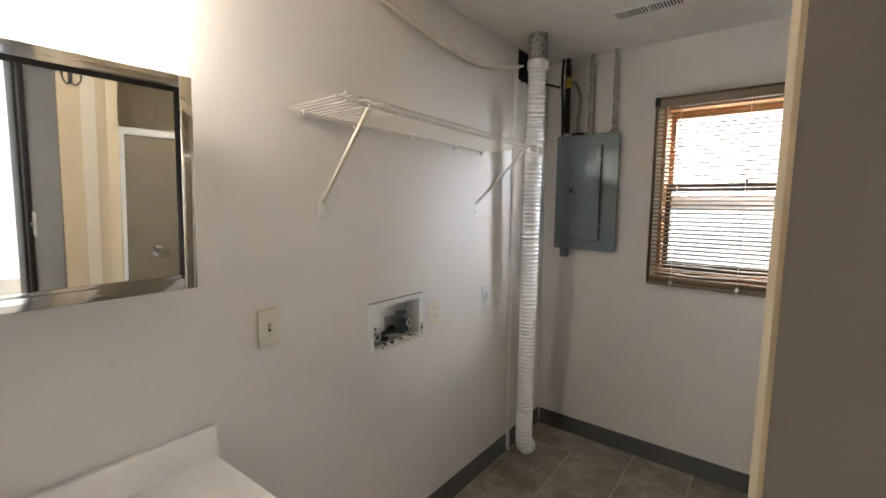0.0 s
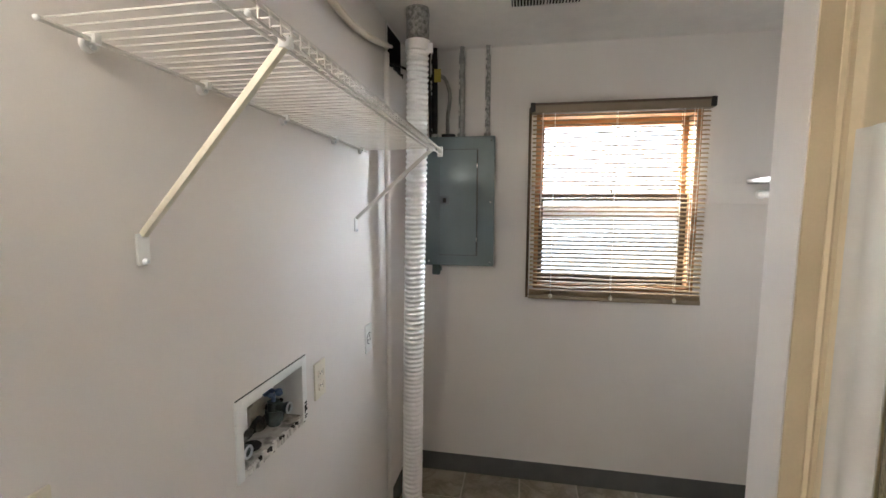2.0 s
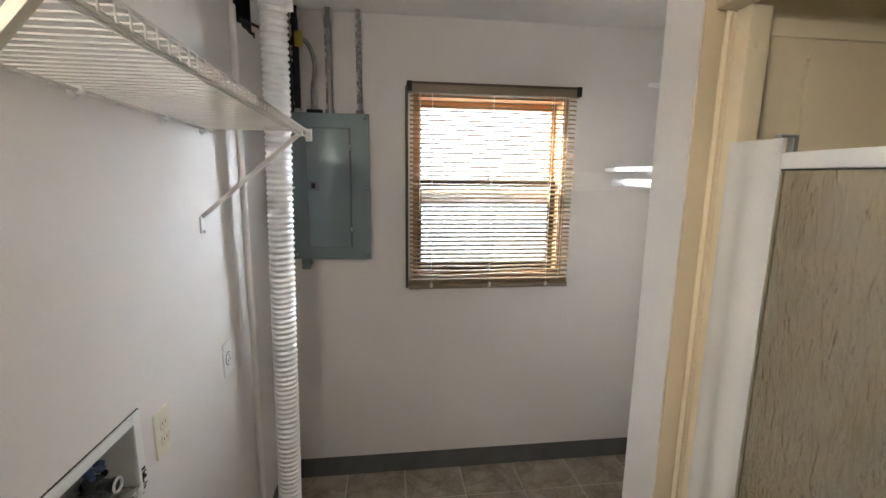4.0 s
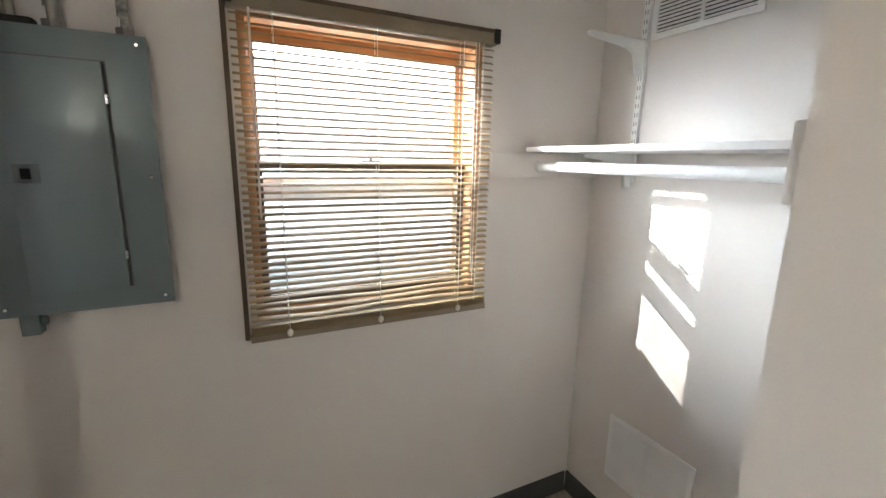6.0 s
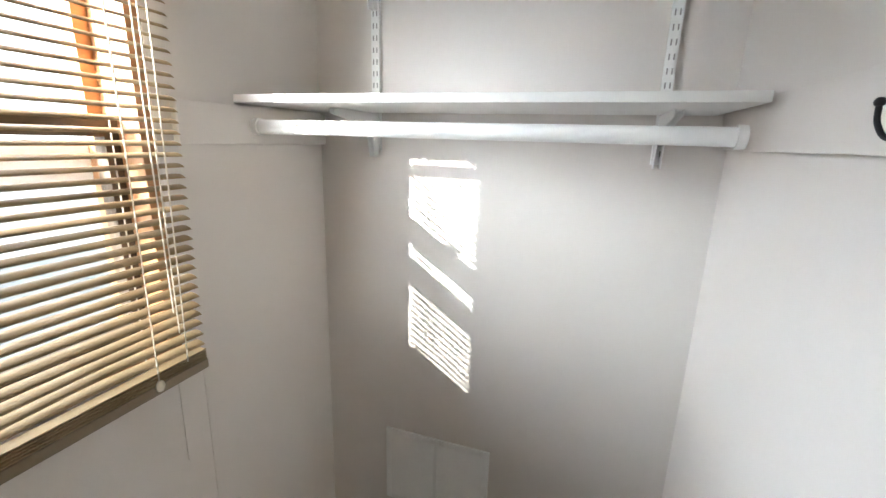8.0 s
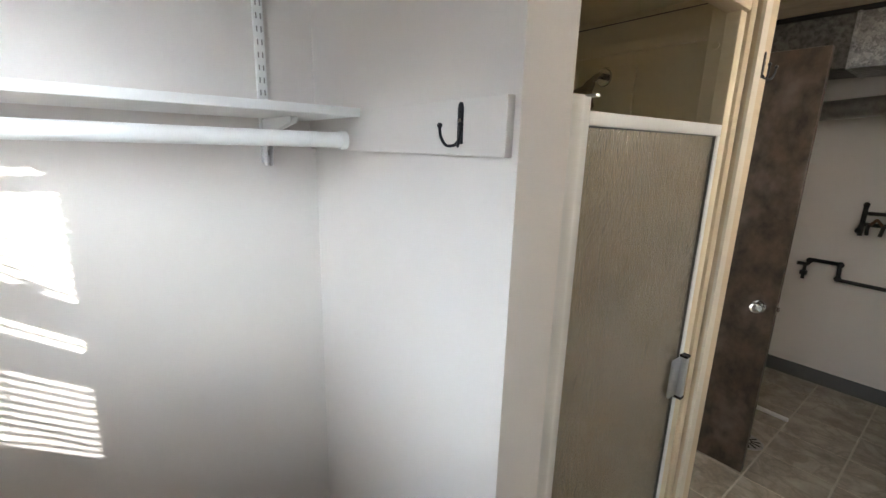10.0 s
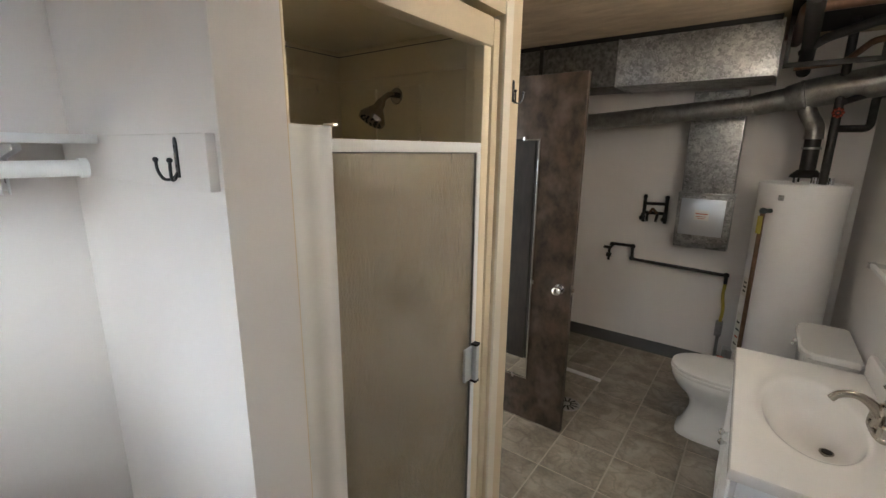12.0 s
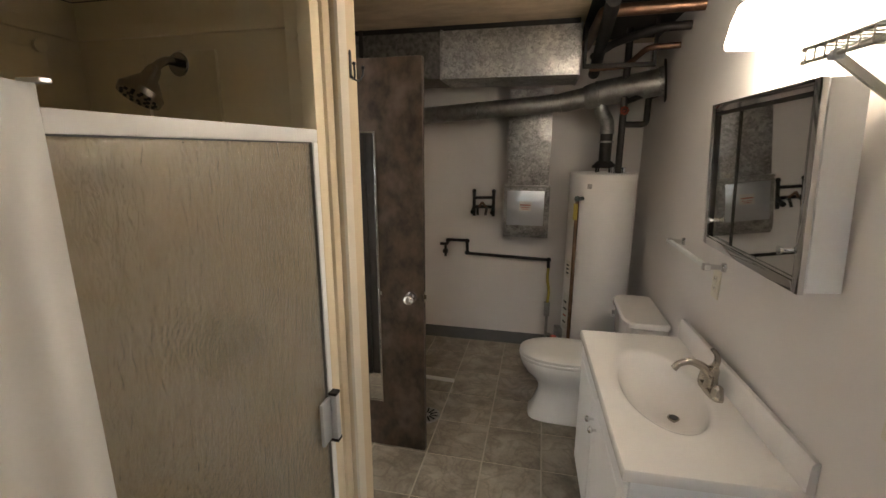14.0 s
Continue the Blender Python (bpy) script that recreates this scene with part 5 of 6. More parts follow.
def medicine_cabinet():
    x1, y0, y1, z0, z1 = 0.093, -2.787, -2.153, 1.272, 1.768
    c = thing("medicine_cabinet", (0, -2.53, z0), "chrome-framed medicine cabinet with two sliding mirror doors", "cabinet")
    part("body", boxes(((0.001, y0 + 0.004, z0 + 0.004), (x1 - 0.0185, y1 - 0.003, z1 - 0.004)), bevel=0.002), WHITE, c)
    w = 0.028
    bm = B()
    for a, b in (((x1 - 0.019, y0, z0), (x1, y0 + w, z1)), ((x1 - 0.014, y1 - w, z0), (x1, y1, z1)), ((x1 - 0.014, y0 + w, z1 - w), (x1, y1 - w, z1)), ((x1 - 0.014, y0 + w, z0), (x1, y1 - w, z0 + w))):
        box(bm, a, b, 0.003)
    part("frame", bm, CHROME, c, "bright chrome frame")
    part("track", boxes(((x1 - 0.0135, y0 + w, z0 + w), (x1 - 0.004, y0 + w + 0.008, z1 - w)), ((x1 - 0.0135, y1 - w - 0.008, z0 + w), (x1 - 0.004, y1 - w, z1 - w)), ((x1 - 0.0135, y0 + w, z1 - w - 0.010), (x1 - 0.004, y1 - w, z1 - w)), bevel=0.001), BLACK_IRON, c)
    part("track", boxes(((x1 - 0.0135, y0 + w, z0 + w), (x1 - 0.004, y1 - w, z0 + w + 0.008)), bevel=0.001), CHROME, c)
    ym = -2.56
    for a, b, xm in ((y0 + w, ym + 0.012, x1 - 0.012), (ym - 0.004, y1 - w, x1 - 0.008)):
        d = part("mirror_door", boxes(((xm - 0.003, a + 0.004, z0 + w + 0.004), (xm, b - 0.004, z1 - w - 0.006))), MIRROR, c)
        yk = a + 0.045 if a < -2.7 else b - 0.045
        bm = B()
        cyl(bm, (xm, yk, z0 + 0.095), (xm + 0.012, yk, z0 + 0.095), 0.006, 0.005, 14)
        cyl(bm, (xm + 0.012, yk, z0 + 0.095), (xm + 0.022, yk, z0 + 0.095), 0.007, 0.0125, 20)
        part("knob", bm, CHROME, d)
    part("mirror_edge", boxes(((x1 - 0.0075, ym - 0.007, z0 + w), (x1 - 0.0045, ym + 0.001, z1 - w))), BLACK_IRON, c)
    # it hangs leaning a little out from the wall at its top
    c.matrix_basis = c.matrix_basis @ Euler((0, radians(3.5), 0)).to_matrix().to_4x4()


medicine_cabinet()


def vanity_light():
    L = thing("vanity_light", (0, -2.35, 1.95), "bathroom wall light with glowing frosted glass shades", "lamp")
    part("back_plate", boxes(((0.0005, -2.64, 1.985), (0.016, -2.32, 2.055)), bevel=0.004), NICKEL, L)
    for yc in (-2.60, -2.36):
        bm = B()
        rings = []
        for z, hy, hx in ((2.035, 0.052, 0.046), (1.99, 0.072, 0.058), (1.93, 0.086, 0.066), (1.918, 0.084, 0.064)):
            rings.append(oval(0.095, yc, z, hx, hy, 32, 3.2))
        loft(bm, rings)
        sh_ = part("shade", bm, SHADE, L, "glowing frosted glass shade")
        bm = B()
        cyl(bm, (0.095, yc, 2.035), (0.095, yc, 2.052), 0.012, 0.006, 14)
        part("finial", bm, NICKEL, sh_)
        part("arm", tube(B(), curve([(0.014, yc, 2.03), (0.05, yc, 2.062), (0.095, yc, 2.05)], 6), 0.007, 10), NICKEL, L)


vanity_light()

# towel bar of glass between two chrome posts
tb = thing("towel_bar", (0.06, -3.05, 1.15), "clear square towel bar on chrome posts", "towel bar")
for y in (-3.30, -2.80):
    bm = B()
    cyl(bm, (0.0, y, 1.168), (0.008, y, 1.168), 0.020, 0.018, 20)
    cyl(bm, (0.008, y, 1.168), (0.060, y, 1.168), 0.009, 0.011, 16)
    box(bm, (0.052, y - 0.013, 1.155), (0.078, y + 0.013, 1.181), 0.003)
    part("post", bm, CHROME, tb)
part("bar", boxes(((0.057, -3.325, 1.160), (0.073, -2.775, 1.176)), bevel=0.002), WHITE_PLASTIC, tb)
# ================= utility corner =================


def toilet():
    yc = -3.515
    t = thing("toilet", (0.40, yc, 0), "white porcelain toilet with a closed lid", "toilet")
    bm = B()

    def ring(z, xa, xb, hw, p=2.3):
        return oval((xa + xb) / 2, yc, z, (xb - xa) / 2, hw, 40, p)
    loft(bm, [ring(0.0, 0.14, 0.715, 0.126, 4.0), ring(0.02, 0.14, 0.715, 0.127, 4.0), ring(0.035, 0.14, 0.700, 0.118, 3.8), ring(0.09, 0.145, 0.682, 0.108, 3.6), ring(0.16, 0.15, 0.660, 0.100, 3.2), ring(0.21, 0.16, 0.662, 0.106, 2.8), ring(0.255, 0.16, 0.695, 0.132, 2.4),
              ring(0.30, 0.17, 0.745, 0.162, 2.3), ring(0.345, 0.18, 0.770, 0.180, 2.2), ring(0.375, 0.19, 0.776, 0.185, 2.2), ring(0.385, 0.20, 0.770, 0.180, 2.2)])
    part("bowl", bm, PORCELAIN, t, sharp=60)
    bm = B()
    loft(bm, [ring(0.387, 0.235, 0.778, 0.184, 2.2), ring(0.392, 0.23, 0.783, 0.188, 2.2), ring(0.402, 0.23, 0.783, 0.188, 2.2), ring(0.406, 0.235, 0.778, 0.184, 2.2)])
    part("seat", bm, PORCELAIN, t)
    bm = B()
    loft(bm, [ring(0.409, 0.235, 0.777, 0.183, 2.2), ring(0.414, 0.23, 0.782, 0.187, 2.2), ring(0.424, 0.232, 0.778, 0.184, 2.2), ring(0.430, 0.25, 0.76, 0.170, 2.2), ring(0.432, 0.32, 0.68, 0.10, 2.2)])
    part("lid", bm, PORCELAIN, t)
    for s in (-1, 1):
        bm = B()
        box(bm, (0.215, yc + s * 0.075 - 0.02, 0.388), (0.25, yc + s * 0.075 + 0.02, 0.418), 0.006)
        part("hinge", bm, PORCELAIN, t)
    bm = B()

    def trap(z, x0, x1, hb, hf):
        return [Vector(p) for p in ((x0, yc - hb, z), (x1 - 0.03, yc - hb, z), (x1, yc - hf, z), (x1, yc + hf, z), (x1 - 0.03, yc + hb, z), (x0, yc + hb, z))]
    loft(bm, [trap(0.375, 0.03, 0.205, 0.20, 0.16), trap(0.55, 0.022, 0.215, 0.222, 0.175), trap(0.690, 0.020, 0.220, 0.228, 0.18)])
    es = [e for e in bm.edges if abs((e.verts[0].co - e.verts[1].co).normalized().z) > 0.7]
    bmesh.ops.bevel(bm, geom=es, offset=0.012, segments=3, affect="EDGES")
    part("tank", bm, PORCELAIN, t)
    bm = B()
    loft(bm, [trap(0.691, 0.014, 0.228, 0.236, 0.178), trap(0.696, 0.010, 0.236, 0.242, 0.180), trap(0.718, 0.010, 0.238, 0.243, 0.180), trap(0.727, 0.016, 0.230, 0.236, 0.174)])
    es = [e for e in bm.edges if abs((e.verts[0].co - e.verts[1].co).normalized().z) > 0.4]
    bmesh.ops.bevel(bm, geom=es, offset=0.014, segments=3, affect="EDGES")
    part("tank_lid", bm, PORCELAIN, t)
    bm = B()
    cyl(bm, (0.205, yc - 0.165, 0.635), (0.236, yc - 0.168, 0.635), 0.012, seg=16)
    tube(bm, [(0.236, yc - 0.168, 0.635), (0.240, yc - 0.12, 0.628)], 0.006, 10)
    part("flush_lever", bm, CHROME, t)


toilet()


def water_heater():
    cx, cy, r, zt = 0.297, -4.115, 0.213, 1.462
    h = thing("water_heater", (cx, cy, 0), "tall white gas water heater with a black flue", "water heater")
    bm = B()
    loft(bm, [oval(cx, cy, z, q, q, 56) for z, q in ((0.03, r), (0.06, r), (zt - 0.045, r))])
    part("jacket", bm, HEATER, h)
    bm = B()
    loft(bm, [oval(cx, cy, z, q, q, 56) for z, q in ((zt - 0.048, r + 0.003), (zt - 0.008, r + 0.003), (zt - 0.002, r - 0.002), (zt, r - 0.02), (zt, 0.03))])
    part("top_cap", bm, HEATER, h)
    bm = B()
    loft(bm, [oval(cx, cy, z, q, q, 40) for z, q in ((0.0, r - 0.02), (0.032, r - 0.01))])
    part("base", bm, GALV_DARK, h)

    def on(angle, z, out=0.0):
        return Vector((cx + (r + out) * math.cos(radians(angle)), cy + (r + out) * math.sin(radians(angle)), z))

    def patch(name, a0, a1, z0, z1, mat, par=h, out=0.0012, lab="", base=0.0002):
        bm = B()
        n = 8
        inner, outer = [], []
        rings = []
        for k in range(n + 1):
            a = a0 + (a1 - a0) * k / n
            rings.append([on(a, z0, base), on(a, z1, base), on(a, z1, out), on(a, z0, out)])
        loft(bm, rings)
        return part(name, bm, mat, par, lab)
    # relief valve and discharge pipe on the room side
    av = 50
    bm = B()
    cyl(bm, on(av, 1.300, -0.005), on(av, 1.300, 0.055), 0.013, seg=14)
    ball(bm, on(av, 1.300, 0.055), 0.020, seg=14)
    part("relief_valve", bm, BRASS, h)
    part("discharge_pipe", tube(B(), [on(av, 1.295, 0.055), on(av, 0.14, 0.050)], 0.0125, 14), COPPER, h, "brown discharge pipe")
    patch("tag", av - 3.2, av + 3.2, 1.165, 1.270, YELLOW, h, 0.0685, "yellow warning tag", 0.0665)
    lab = patch("label", 14, 34, 0.36, 0.62, PAPER)
    for k in range(4):
        patch("label_bar", 17, 28 + k % 3, 0.40 + 0.05 * k, 0.412 + 0.05 * k, INK if k != 1 else RED_INK, lab, 0.002)
    lab2 = patch("label", 16, 32, 0.74, 0.86, PAPER)
    for k in range(3):
        patch("label_bar", 19, 28, 0.765 + 0.028 * k, 0.777 + 0.028 * k, INK, lab2, 0.002)
    patch("label", 58, 66, 1.365, 1.395, GALV)
    bm = boxes((on(8, 0.20, -0.01) - Vector((0, 0.04, 0)), on(8, 0.34, 0.05) + Vector((0, 0.03, 0))), bevel=0.008)
    gv = part("gas_valve", bm, GALV_DARK, h)
    bm = B()
    cyl(bm, on(14, 0.27, 0.04), on(14, 0.27, 0.075), 0.018, seg=16)
    part("gas_knob", bm, RED, gv)
    # draft hood and flue
    bm = B()
    for k in range(4):
        a = k * math.pi / 2 + 0.5
        box(bm, (cx + 0.06 * math.cos(a) - 0.006, cy + 0.06 * math.sin(a) - 0.006, zt), (cx + 0.06 * math.cos(a) + 0.006, cy + 0.06 * math.sin(a) + 0.006, zt + 0.045), 0.001)
    loft(bm, [oval(cx, cy, z, q, q, 28) for z, q in ((zt + 0.030, 0.080), (zt + 0.045, 0.076), (zt + 0.075, 0.046))])
    part("draft_hood", bm, BLACK_IRON, h)


water_heater()


def flue():
    f = thing("flue_pipe", (0.5, -4.1, 1.9), "dull galvanised flue pipe crossing to the wall", "pipe")
    a, b, c, d = Vector((0.0, -3.985, 2.015)), Vector((0.285, -4.06, 1.972)), Vector((0.60, -4.10, 1.912)), Vector((2.2, -4.124, 1.797))
    part("wall_section", tube(B(), [a, b + (a - b) * -0.35], 0.080, 28), GALV_DARK, f)
    bm = B()
    cyl(bm, a + Vector((0.002, 0, 0)), a + Vector((0.012, -0.002, -0.001)), 0.125, seg=32)
    part("wall_collar", bm, BLACK_IRON, f)
    bm = B()
    w = (b - a).normalized()
    cyl(bm, a + w * 0.012, a + w * 0.035, 0.090, 0.086, 28)
    part("collar_ring", bm, GALV, f)
    part("reducer", tube(B(), [b + (c - b) * 0.30, b + (c - b) * 0.52, b + (c - b) * 0.55, c], [0.081, 0.072, 0.064, 0.062], 28), GALV_DARK, f)
    part("long_run", tube(B(), [c, d], 0.057, 28), GALV_DARK, f)
    dr = (d - c).normalized()
    for s in (0.0, 0.06, 0.55):
        bm = B()
        cyl(bm, c + dr * s, c + dr * (s + 0.014), 0.0605, seg=28)
        part("joint_band", bm, GALV, f)
    bm = B()
    cyl(bm, b + (c - b) * 0.27, b + (c - b) * 0.31, 0.0845, seg=28)
    part("joint_band", bm, GALV, f)
    part("riser", tube(B(), [(0.297, -4.115, 1.53), (0.297, -4.115, 1.73)], 0.039, 24), BLACK_IRON, f, "blackened lower pipe")
    part("branch", tube(B(), curve([(0.297, -4.115, 1.715), (0.298, -4.114, 1.75), (0.305, -4.11, 1.79), (0.345, -4.09, 1.86), (0.365, -4.08, 1.93)], 7), 0.044, 24), GALV_DARK, f)
    for z in (1.655, 1.712):
        bm = B()
        cyl(bm, (0.297, -4.115, z), (0.297, -4.115, z + 0.012), 0.0465, seg=24)
        part("joint_band", bm, GALV_DARK, f)


flue()


def water_pipes():
    w = thing("water_pipes", (0.2, -4.2, 1.47), "black insulated water pipes with a red valve over the heater", "pipe")
    part("hot_pipe", tube(B(), bend([(0.225, -4.00, 1.46), (0.225, -4.00, 1.80), (0.225, -4.00, 2.32)], 0.03), 0.021, 14), BLACK_IRON, w)
    part("cold_pipe", tube(B(), bend([(0.225, -4.0, 1.765), (0.08, -4.03, 1.765), (0.08, -4.03, 1.93), (0.02, -4.08, 1.95)], 0.03), 0.019, 14), BLACK_IRON, w)
    part("upper_pipe", tube(B(), bend([(0.21, -3.95, 1.90), (0.10, -4.02, 1.945), (0.0, -4.05, 1.95)], 0.03), 0.017, 14), BLACK_IRON, w)
    bm = B()
    cyl(bm, (0.225, -3.985, 1.845), (0.225, -3.955, 1.845), 0.006, seg=10)
    for k in range(8):
        a = k * math.pi / 4
        ball(bm, (0.225 + 0.020 * math.cos(a), -3.955, 1.845 + 0.020 * math.sin(a)), 0.008, seg=8)
    part("valve_wheel", bm, RED, w)
    bm = B()
    for x in (0.19, 0.225, 0.26):
        cyl(bm, (x, -4.0, 1.455), (x, -4.0, 1.50), 0.013, seg=12)
    part("nipples", bm, CHROME, w)


water_pipes()


def furnace_duct():
    d = thing("supply_duct", (1.2, -3.95, 2.03), "spangled galvanised sheet-metal duct under the ceiling", "duct")
    y0, y1 = -4.16, -3.760
    bm = boxes(((0.523, y0, 2.032), (1.335, y1, 2.306)), bevel=0.003)
    part("trunk", bm, SPANGLED, d)
    # this section takes a much darker version of the steel
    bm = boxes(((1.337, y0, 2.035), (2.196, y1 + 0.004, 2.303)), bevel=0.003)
    part("dark_trunk", bm, SPANGLED_DARK, d, "darker grey duct section")
    part("seam_flange", boxes(((1.328, y0 - 0.004, 2.028), (1.344, y1 + 0.007, 2.310)), bevel=0.001), SPANGLED, d)
    part("end_flange", boxes(((0.516, y0 - 0.004, 2.026), (0.527, y1 + 0.005, 2.312)), bevel=0.001), SPANGLED, d)
    part("hanger", boxes(((1.842, y1 + 0.006, 2.03), (1.868, y1 + 0.010, ZC)), bevel=0.0), BLACK_IRON, d)
    # black strip fills the gap over the duct in place of its shade
    part("gap_shade_strip", boxes(((0.53, y1 - 0.02, 2.308), (2.196, y1 - 0.002, ZC))), DARK, d, "black strip painting the shade above the duct")
    r = thing("return_duct", (0.80, -4.37, 0.95), "galvanised wall duct with a bright access cover", "duct")
    rx0, rx1 = 0.648, 0.958
    part("riser", boxes(((rx0, YB + 0.001, 1.34), (rx1, -4.285, 2.032)), bevel=0.003), SPANGLED, r)
    bm = B()
    prof = [(YB + 0.001, 1.34), (-4.268, 1.34), (-4.268, 1.04), (-4.28, 0.985), (-4.31, 0.955), (YB + 0.001, 0.945)]
    loft(bm, [[Vector((x, y, z)) for y, z in prof] for x in (rx0 - 0.012, rx1 + 0.012)])
    part("lower_box", bm, SPANGLED, r)
    part("collar", boxes(((rx0 - 0.014, YB + 0.001, 1.335), (rx1 + 0.014, -4.262, 1.352)), bevel=0.002), GALV_DARK, r)
    cov = part("access_cover", boxes(((0.675, -4.267, 1.055), (0.945, -4.262, 1.312)), bevel=0.002), ALU, r, "bright sheet-metal access cover")
    lb = part("label", boxes(((0.765, -4.2618, 1.165), (0.855, -4.2610, 1.235))), PAPER, cov)
    part("label_bar", boxes(((0.772, -4.2609, 1.205), (0.848, -4.2604, 1.212)), ((0.780, -4.2609, 1.188), (0.842, -4.2604, 1.192)), ((0.790, -4.2609, 1.176), (0.832, -4.2604, 1.180))), RED_INK, lb)
    # flared neck between riser and trunk
    bm = B()
    loft(bm, [[Vector(p) for p in ((rx0 - 0.0, -4.28, 2.03), (rx1, -4.28, 2.03), (rx1 - 0.04, -4.276, 1.95), (rx0 + 0.04, -4.276, 1.95))], [Vector(p) for p in ((rx0, -4.284, 2.03), (rx1, -4.284, 2.03), (rx1 - 0.04, -4.284, 1.95), (rx0 + 0.04, -4.284, 1.95))]])
    part("neck_plate", bm, SPANGLED, r)


furnace_duct()


def gas_pipe():
    g = thing("gas_pipe", (1.0, YB, 0.75), "black iron gas pipe stepping along the wall", "pipe")
    y = YB + 0.035
    line = bend([(1.50, y, 0.845), (1.44, y, 0.845), (1.435, y, 0.882), (1.275, y, 0.882), (1.270, y, 0.775), (0.615, y, 0.755), (0.612, y, 0.69)], 0.02)
    part("pipe_run", tube(B(), line, 0.0125, 14), BLACK_IRON, g)
    for p in ((1.435, y, 0.875), (1.273, y, 0.878), (1.272, y, 0.782), (0.614, y, 0.755)):
        bm = B()
        ball(bm, p, 0.0205, seg=14)
        part("elbow", bm, BLACK_IRON, g)
    bm = B()
    cyl(bm, (1.455, y, 0.845), (1.455, y, 0.74), 0.011, seg=12)
    box(bm, (1.435, y - 0.012, 0.77), (1.475, y + 0.02, 0.80), 0.004)
    part("drip_leg", bm, BLACK_IRON, g)
    part("yellow_connector", tube(B(), curve([(0.612, y, 0.70), (0.614, y + 0.01, 0.60), (0.600, y + 0.02, 0.50), (0.606, y + 0.03, 0.40)], 8), 0.011, 12), YELLOW, g)
    bm = B()
    box(bm, (0.585, y, 0.30), (0.630, y + 0.06, 0.41), 0.006)
    cyl(bm, (0.606, y + 0.03, 0.30), (0.606, y + 0.03, 0.02), 0.011, seg=12)
    cyl(bm, (0.606, y + 0.03, 0.14), (0.50, y + 0.09, 0.14), 0.011, seg=12)
    part("shutoff_valve", bm, GALV_DARK, g)
    v = thing("valve_manifold", (1.14, YB, 1.2), "black iron double hose valve on the wall", "valve")
    for x in (1.065, 1.220):
        bm = B()
        cyl(bm, (x, y, 1.09), (x, y, 1.29), 0.013, seg=12)
        ball(bm, (x, y, 1.29), 0.017, seg=12)
        cyl(bm, (x, y, 1.165), (x, y + 0.075, 1.130), 0.014, seg=12)
        ball(bm, (x, y + 0.075, 1.130), 0.019, seg=12)
        part("upright", bm, BLACK_IRON, v)
    part("upper_bar", tube(B(), [(1.065, y, 1.24), (1.220, y, 1.235)], 0.012, 12), BLACK_IRON, v)
    part("lower_bar", tube(B(), [(1.060, y, 1.165), (1.230, y, 1.165)], 0.013, 12), BLACK_IRON, v)
    for x, s in ((1.12, 1), (1.18, -1)):
        part("lever", tube(B(), [(x, y + 0.02, 1.165), (x + s * 0.03, y + 0.05, 1.205)], 0.009, 10), COPPER, v)
        part("spigot", tube(B(), curve([(x, y, 1.165), (x - s * 0.005, y + 0.05, 1.15), (x, y + 0.065, 1.105)], 5), 0.010, 10), BLACK_IRON, v)


gas_pipe()


def ceiling_pipes():
    # flat black sheet paints the shade of an open joist bay above old pipes
    structure("joist_bay_shade", boxes(((0.0, -4.30, ZC - 0.006), (0.50, -2.62, ZC + 0.0))), DARK, "black sheet standing for the shade of an open joist bay")
    p = thing("copper_pipes", (0.25, -3.8, 2.25), "old copper and iron pipes under the open ceiling", "pipe")
    part("pipe_run", tube(B(), bend([(0.0, -3.42, 2.270), (0.44, -3.46, 2.275), (0.46, -4.2, 2.27)], 0.05), 0.030, 16), COPPER, p)
    part("pipe_run", tube(B(), bend([(0.0, -3.60, 2.225), (0.14, -3.61, 2.225), (0.34, -3.74, 2.19), (0.42, -4.1, 2.19)], 0.05), 0.022, 14), BLACK_IRON, p)
    part("pipe_run", tube(B(), bend([(0.0, -3.76, 2.165), (0.16, -3.78, 2.165), (0.24, -3.95, 2.10), (0.45, -3.96, 2.09)], 0.04), 0.016, 14), COPPER, p)
    part("pipe_run", tube(B(), bend([(0.42, -3.30, 2.28), (0.40, -3.9, 2.20), (0.40, -4.2, 2.10)], 0.04), 0.035, 14), BLACK_IRON, p)
    part("bracket", boxes(((0.10, -3.85, 2.075), (0.50, -3.83, 2.10)), ((0.10, -3.85, 2.075), (0.12, -3.83, ZC)), ((0.48, -3.85, 2.075), (0.50, -3.83, ZC)), bevel=0.002), BLACK_IRON, p)


ceiling_pipes()

# ================= doorway =================


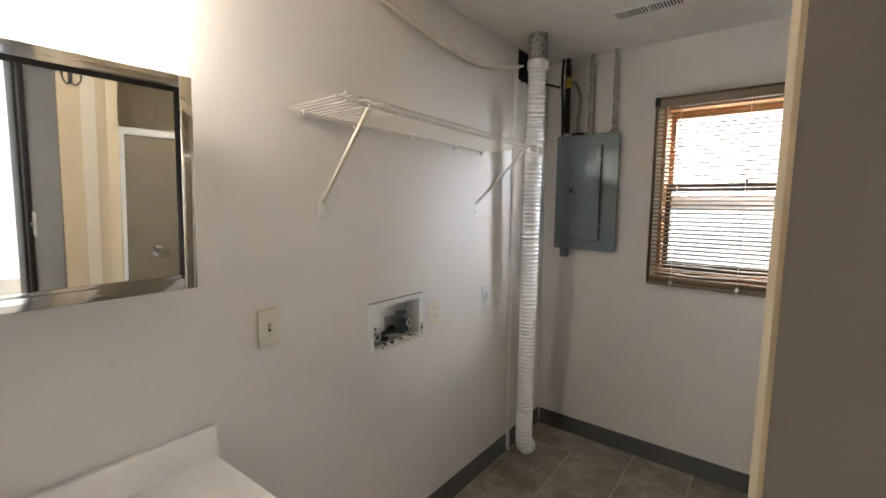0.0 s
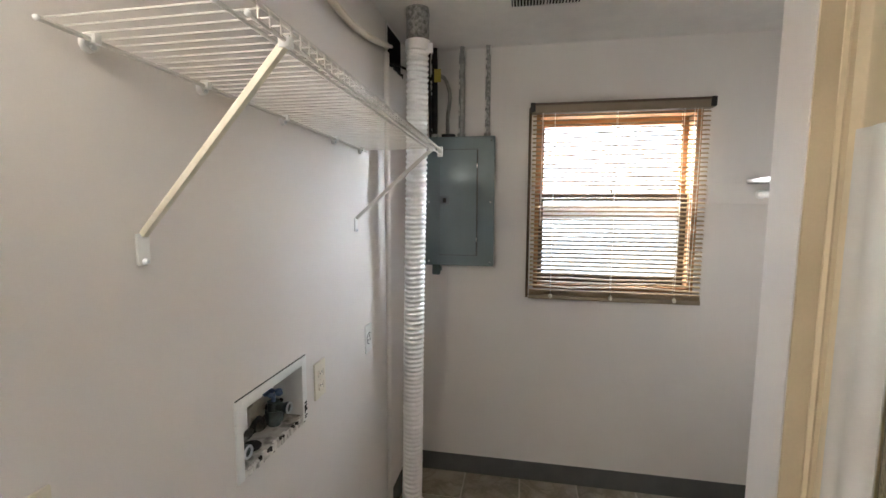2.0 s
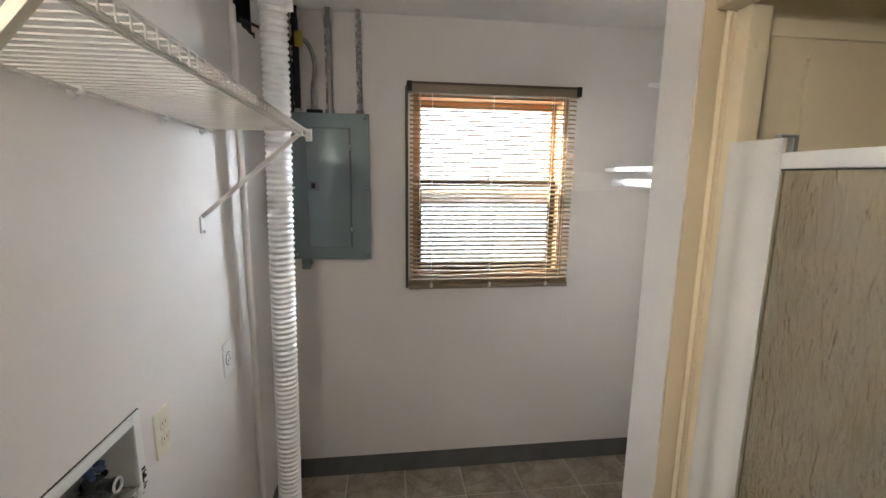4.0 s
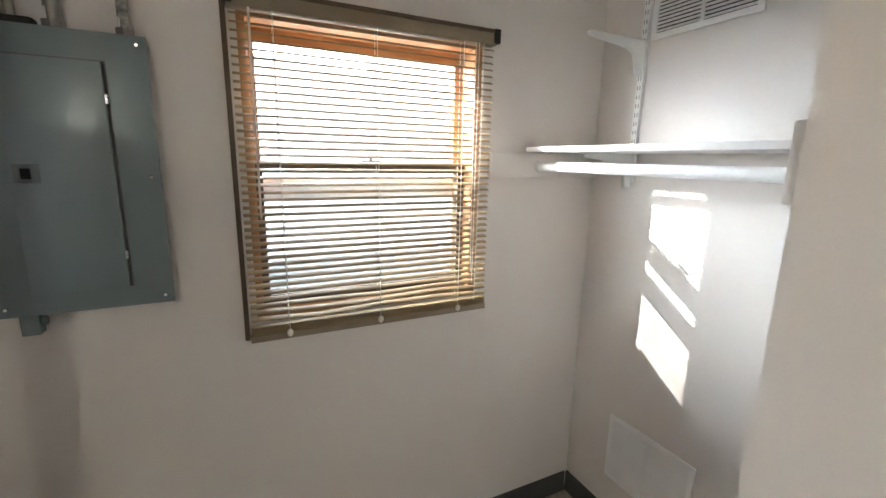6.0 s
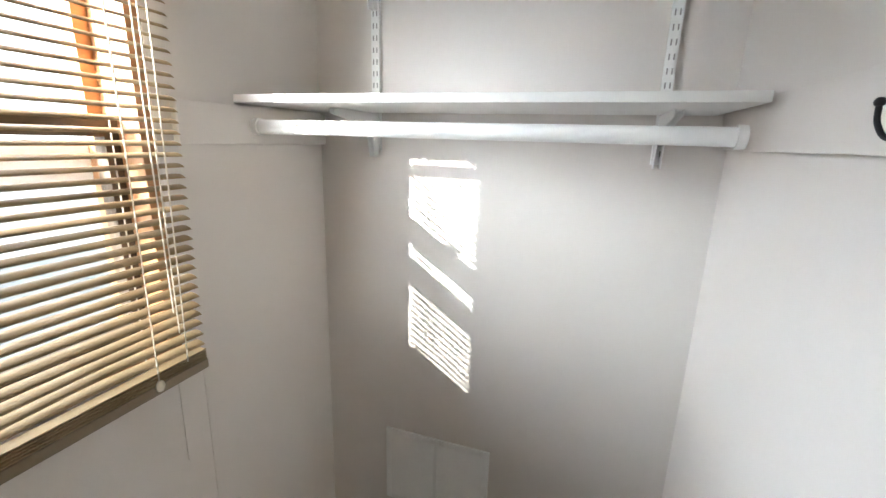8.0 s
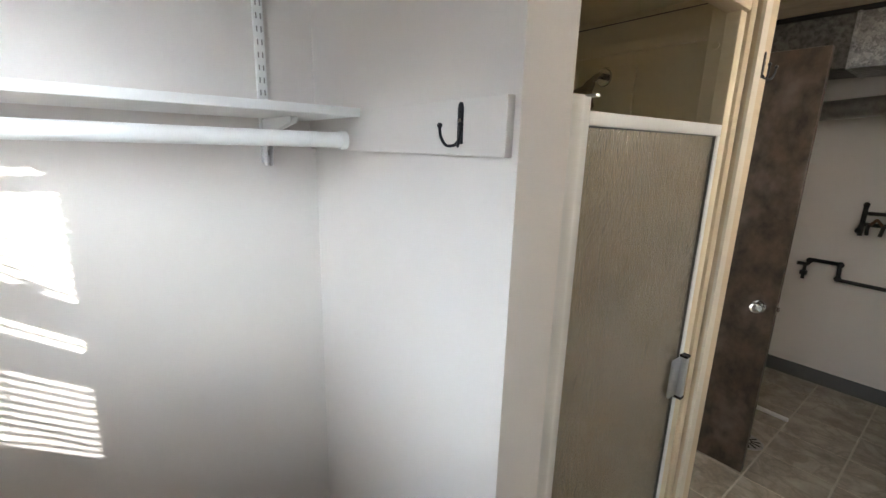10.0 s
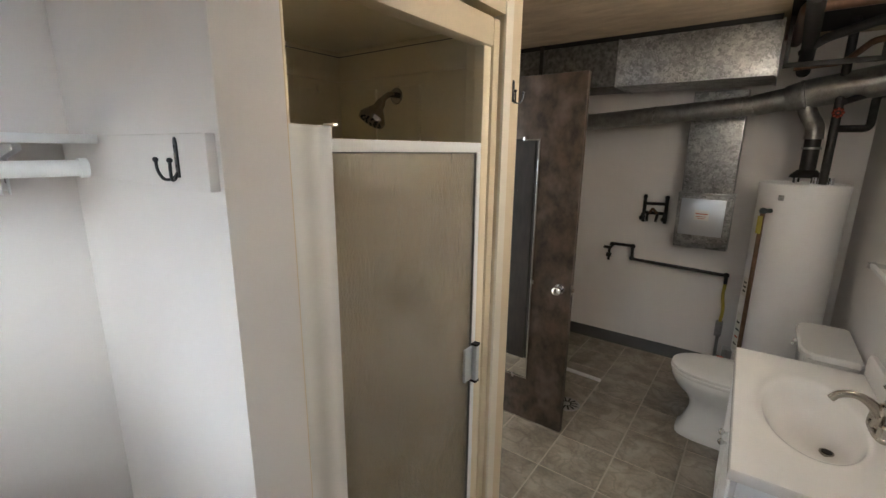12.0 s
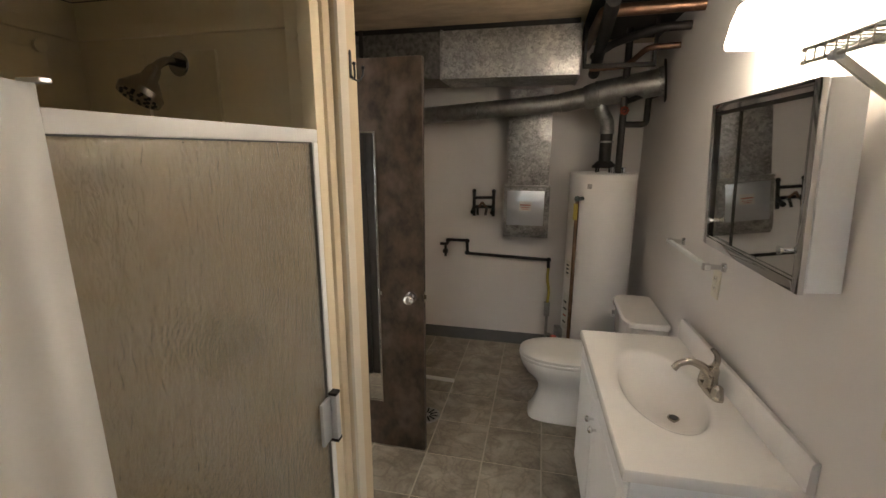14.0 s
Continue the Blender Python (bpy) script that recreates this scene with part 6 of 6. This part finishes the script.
def hinged_door():
    d = tagged(new("door_1"), "dark-stained wooden door standing open with a mirror", kind="structure")
    x0, x1, ya, yb = 1.245, 1.952, -3.012, -2.974
    part("slab", boxes(((x0, ya, 0.012), (x1, yb, 2.012)), bevel=0.002), DARK_WOOD, d)
    for s, y in ((1, yb), (-1, ya)):
        bm = B()
        cyl(bm, (1.310, y, 0.885), (1.310, y + s * 0.006, 0.885), 0.032, 0.029, 28)
        cyl(bm, (1.310, y + s * 0.006, 0.885), (1.310, y + s * 0.030, 0.885), 0.012, 0.014, 18)
        ball(bm, (1.310, y + s * 0.046, 0.885), 0.027, (1, 0.8, 1), 22)
        part("door_handle", bm, CHROME, d, "polished round knob")
    part("latch_plate", boxes(((x0 - 0.0015, -3.003, 0.855), (x0 + 0.001, -2.981, 0.915)), ((x0 - 0.010, -2.998, 0.875), (x0 + 0.001, -2.986, 0.895)), bevel=0.001), NICKEL, d)
    mx0, mx1, mz0, mz1 = 1.470, 1.845, 0.285, 1.690
    mir = part("mirror", boxes(((mx0 + 0.006, yb + 0.002, mz0 + 0.006), (mx1 - 0.006, yb + 0.007, mz1 - 0.006))), MIRROR, d)
    bm = boxes(((mx0, yb + 0.001, mz0), (mx0 + 0.009, yb + 0.011, mz1)), ((mx1 - 0.009, yb + 0.001, mz0), (mx1, yb + 0.011, mz1)), ((mx0 + 0.009, yb + 0.001, mz0), (mx1 - 0.009, yb + 0.011, mz0 + 0.008)), ((mx0 + 0.009, yb + 0.001, mz1 - 0.008), (mx1 - 0.009, yb + 0.011, mz1)), bevel=0.001)
    part("mirror_frame", bm, CHROME, mir)
    for x, z in ((1.56, mz1), (1.56, mz0), (mx0 - 0.002, 0.90)):
        bm = B()
        box(bm, (x - 0.009, yb + 0.001, z - 0.012), (x + 0.009, yb + 0.014, z + 0.012), 0.003)
        part("mirror_clip", bm, CHROME, mir)
    for z in (0.25, 1.75):
        bm = B()
        cyl(bm, (x1 + 0.004, yb + 0.004, z), (x1 + 0.004, yb + 0.004, z + 0.09), 0.006, seg=12)
        part("hinge", bm, NICKEL, d)


hinged_door()
stick = thing("wooden_stick", (1.37, -3.73, 0), "short white-painted wooden stick on the tiled floor", "stick")
part("stick_body", tube(B(), [(1.62, -3.742, 0.013), (1.235, -3.722, 0.013)], 0.013, 12), WHITE_PLASTIC, stick)
dr = thing("floor_drain", (1.33, -3.30, 0), "round slotted floor drain in the tiles", "drain")
bm = B()
cyl(bm, (1.325, -3.305, 0.0005), (1.325, -3.305, 0.004), 0.085, 0.080, 32)
part("drain_plate", bm, GALV_DARK, dr)
bm = B()
for k in range(12):
    a = k * math.pi / 6
    m = Matrix.Translation((1.325, -3.305, 0.0042)) @ Euler((0, 0, a)).to_matrix().to_4x4()
    box(bm, (0.022, -0.005, -0.001), (0.070, 0.005, 0.0008), 0, m)
part("slots", bm, DARK, dr)
# thin cord lying on the laundry floor
wr = thing("floor_wire", (0.9, -0.35, 0), "thin grey wire lying loose on the tiles", "wire")
part("wire_run", tube(B(), curve([(0.12, -0.62, 0.004), (0.30, -0.42, 0.004), (0.44, -0.50, 0.004), (0.60, -0.22, 0.004), (0.82, -0.46, 0.004), (1.05, -0.20, 0.004), (1.30, -0.30, 0.004), (1.55, -0.16, 0.004)], 10), 0.0025, 6), GALV_DARK, wr)

# ---- floor tiles ----
TW = 0.305


def tile_mesh(w, d):
    bm = B()
    x, y, b = w / 2 - 0.0036, d / 2 - 0.0036, 0.0020
    lo = [Vector((-x, -y, -0.006)), Vector((x, -y, -0.006)), Vector((x, y, -0.006)), Vector((-x, y, -0.006))]
    mid = [Vector((p.x, p.y, -0.002)) for p in lo]
    top = [Vector((p.x - math.copysign(b, p.x), p.y - math.copysign(b, p.y), 0.0)) for p in lo]
    loft(bm, [lo, mid, top])
    me = bpy.data.meshes.new("floor_tile")
    bm.to_mesh(me)
    bm.free()
    me.materials.append(TILE)
    return me


floor = bpy.data.objects["floor"]
tiles = {}
gx = [0.0] + [0.018 + TW * k for k in range(7)] + [XR]
gy = [YB] + [-2.977 + TW * k for k in range(-4, 10)] + [0.0]
gx = [a for i, a in enumerate(gx) if i == 0 or a - gx[i - 1] > 0.012]
for x0, x1 in zip(gx, gx[1:]):
    for y0, y1 in zip(gy, gy[1:]):
        w, d = x1 - x0, y1 - y0
        if w < 0.01 or d < 0.01:
            continue
        if x0 > 1.25 and -2.1 < (y0 + y1) / 2 < -1.2:
            continue
        if x1 > XE + 0.1 and y0 < -2.2:
            continue
        key = (round(w, 3), round(d, 3))
        if key not in tiles:
            tiles[key] = tile_mesh(w, d)
        t = new("tile", tiles[key])
        t.parent = floor
        t.matrix_basis = pose((x0 + x1) / 2, (y0 + y1) / 2, 0)
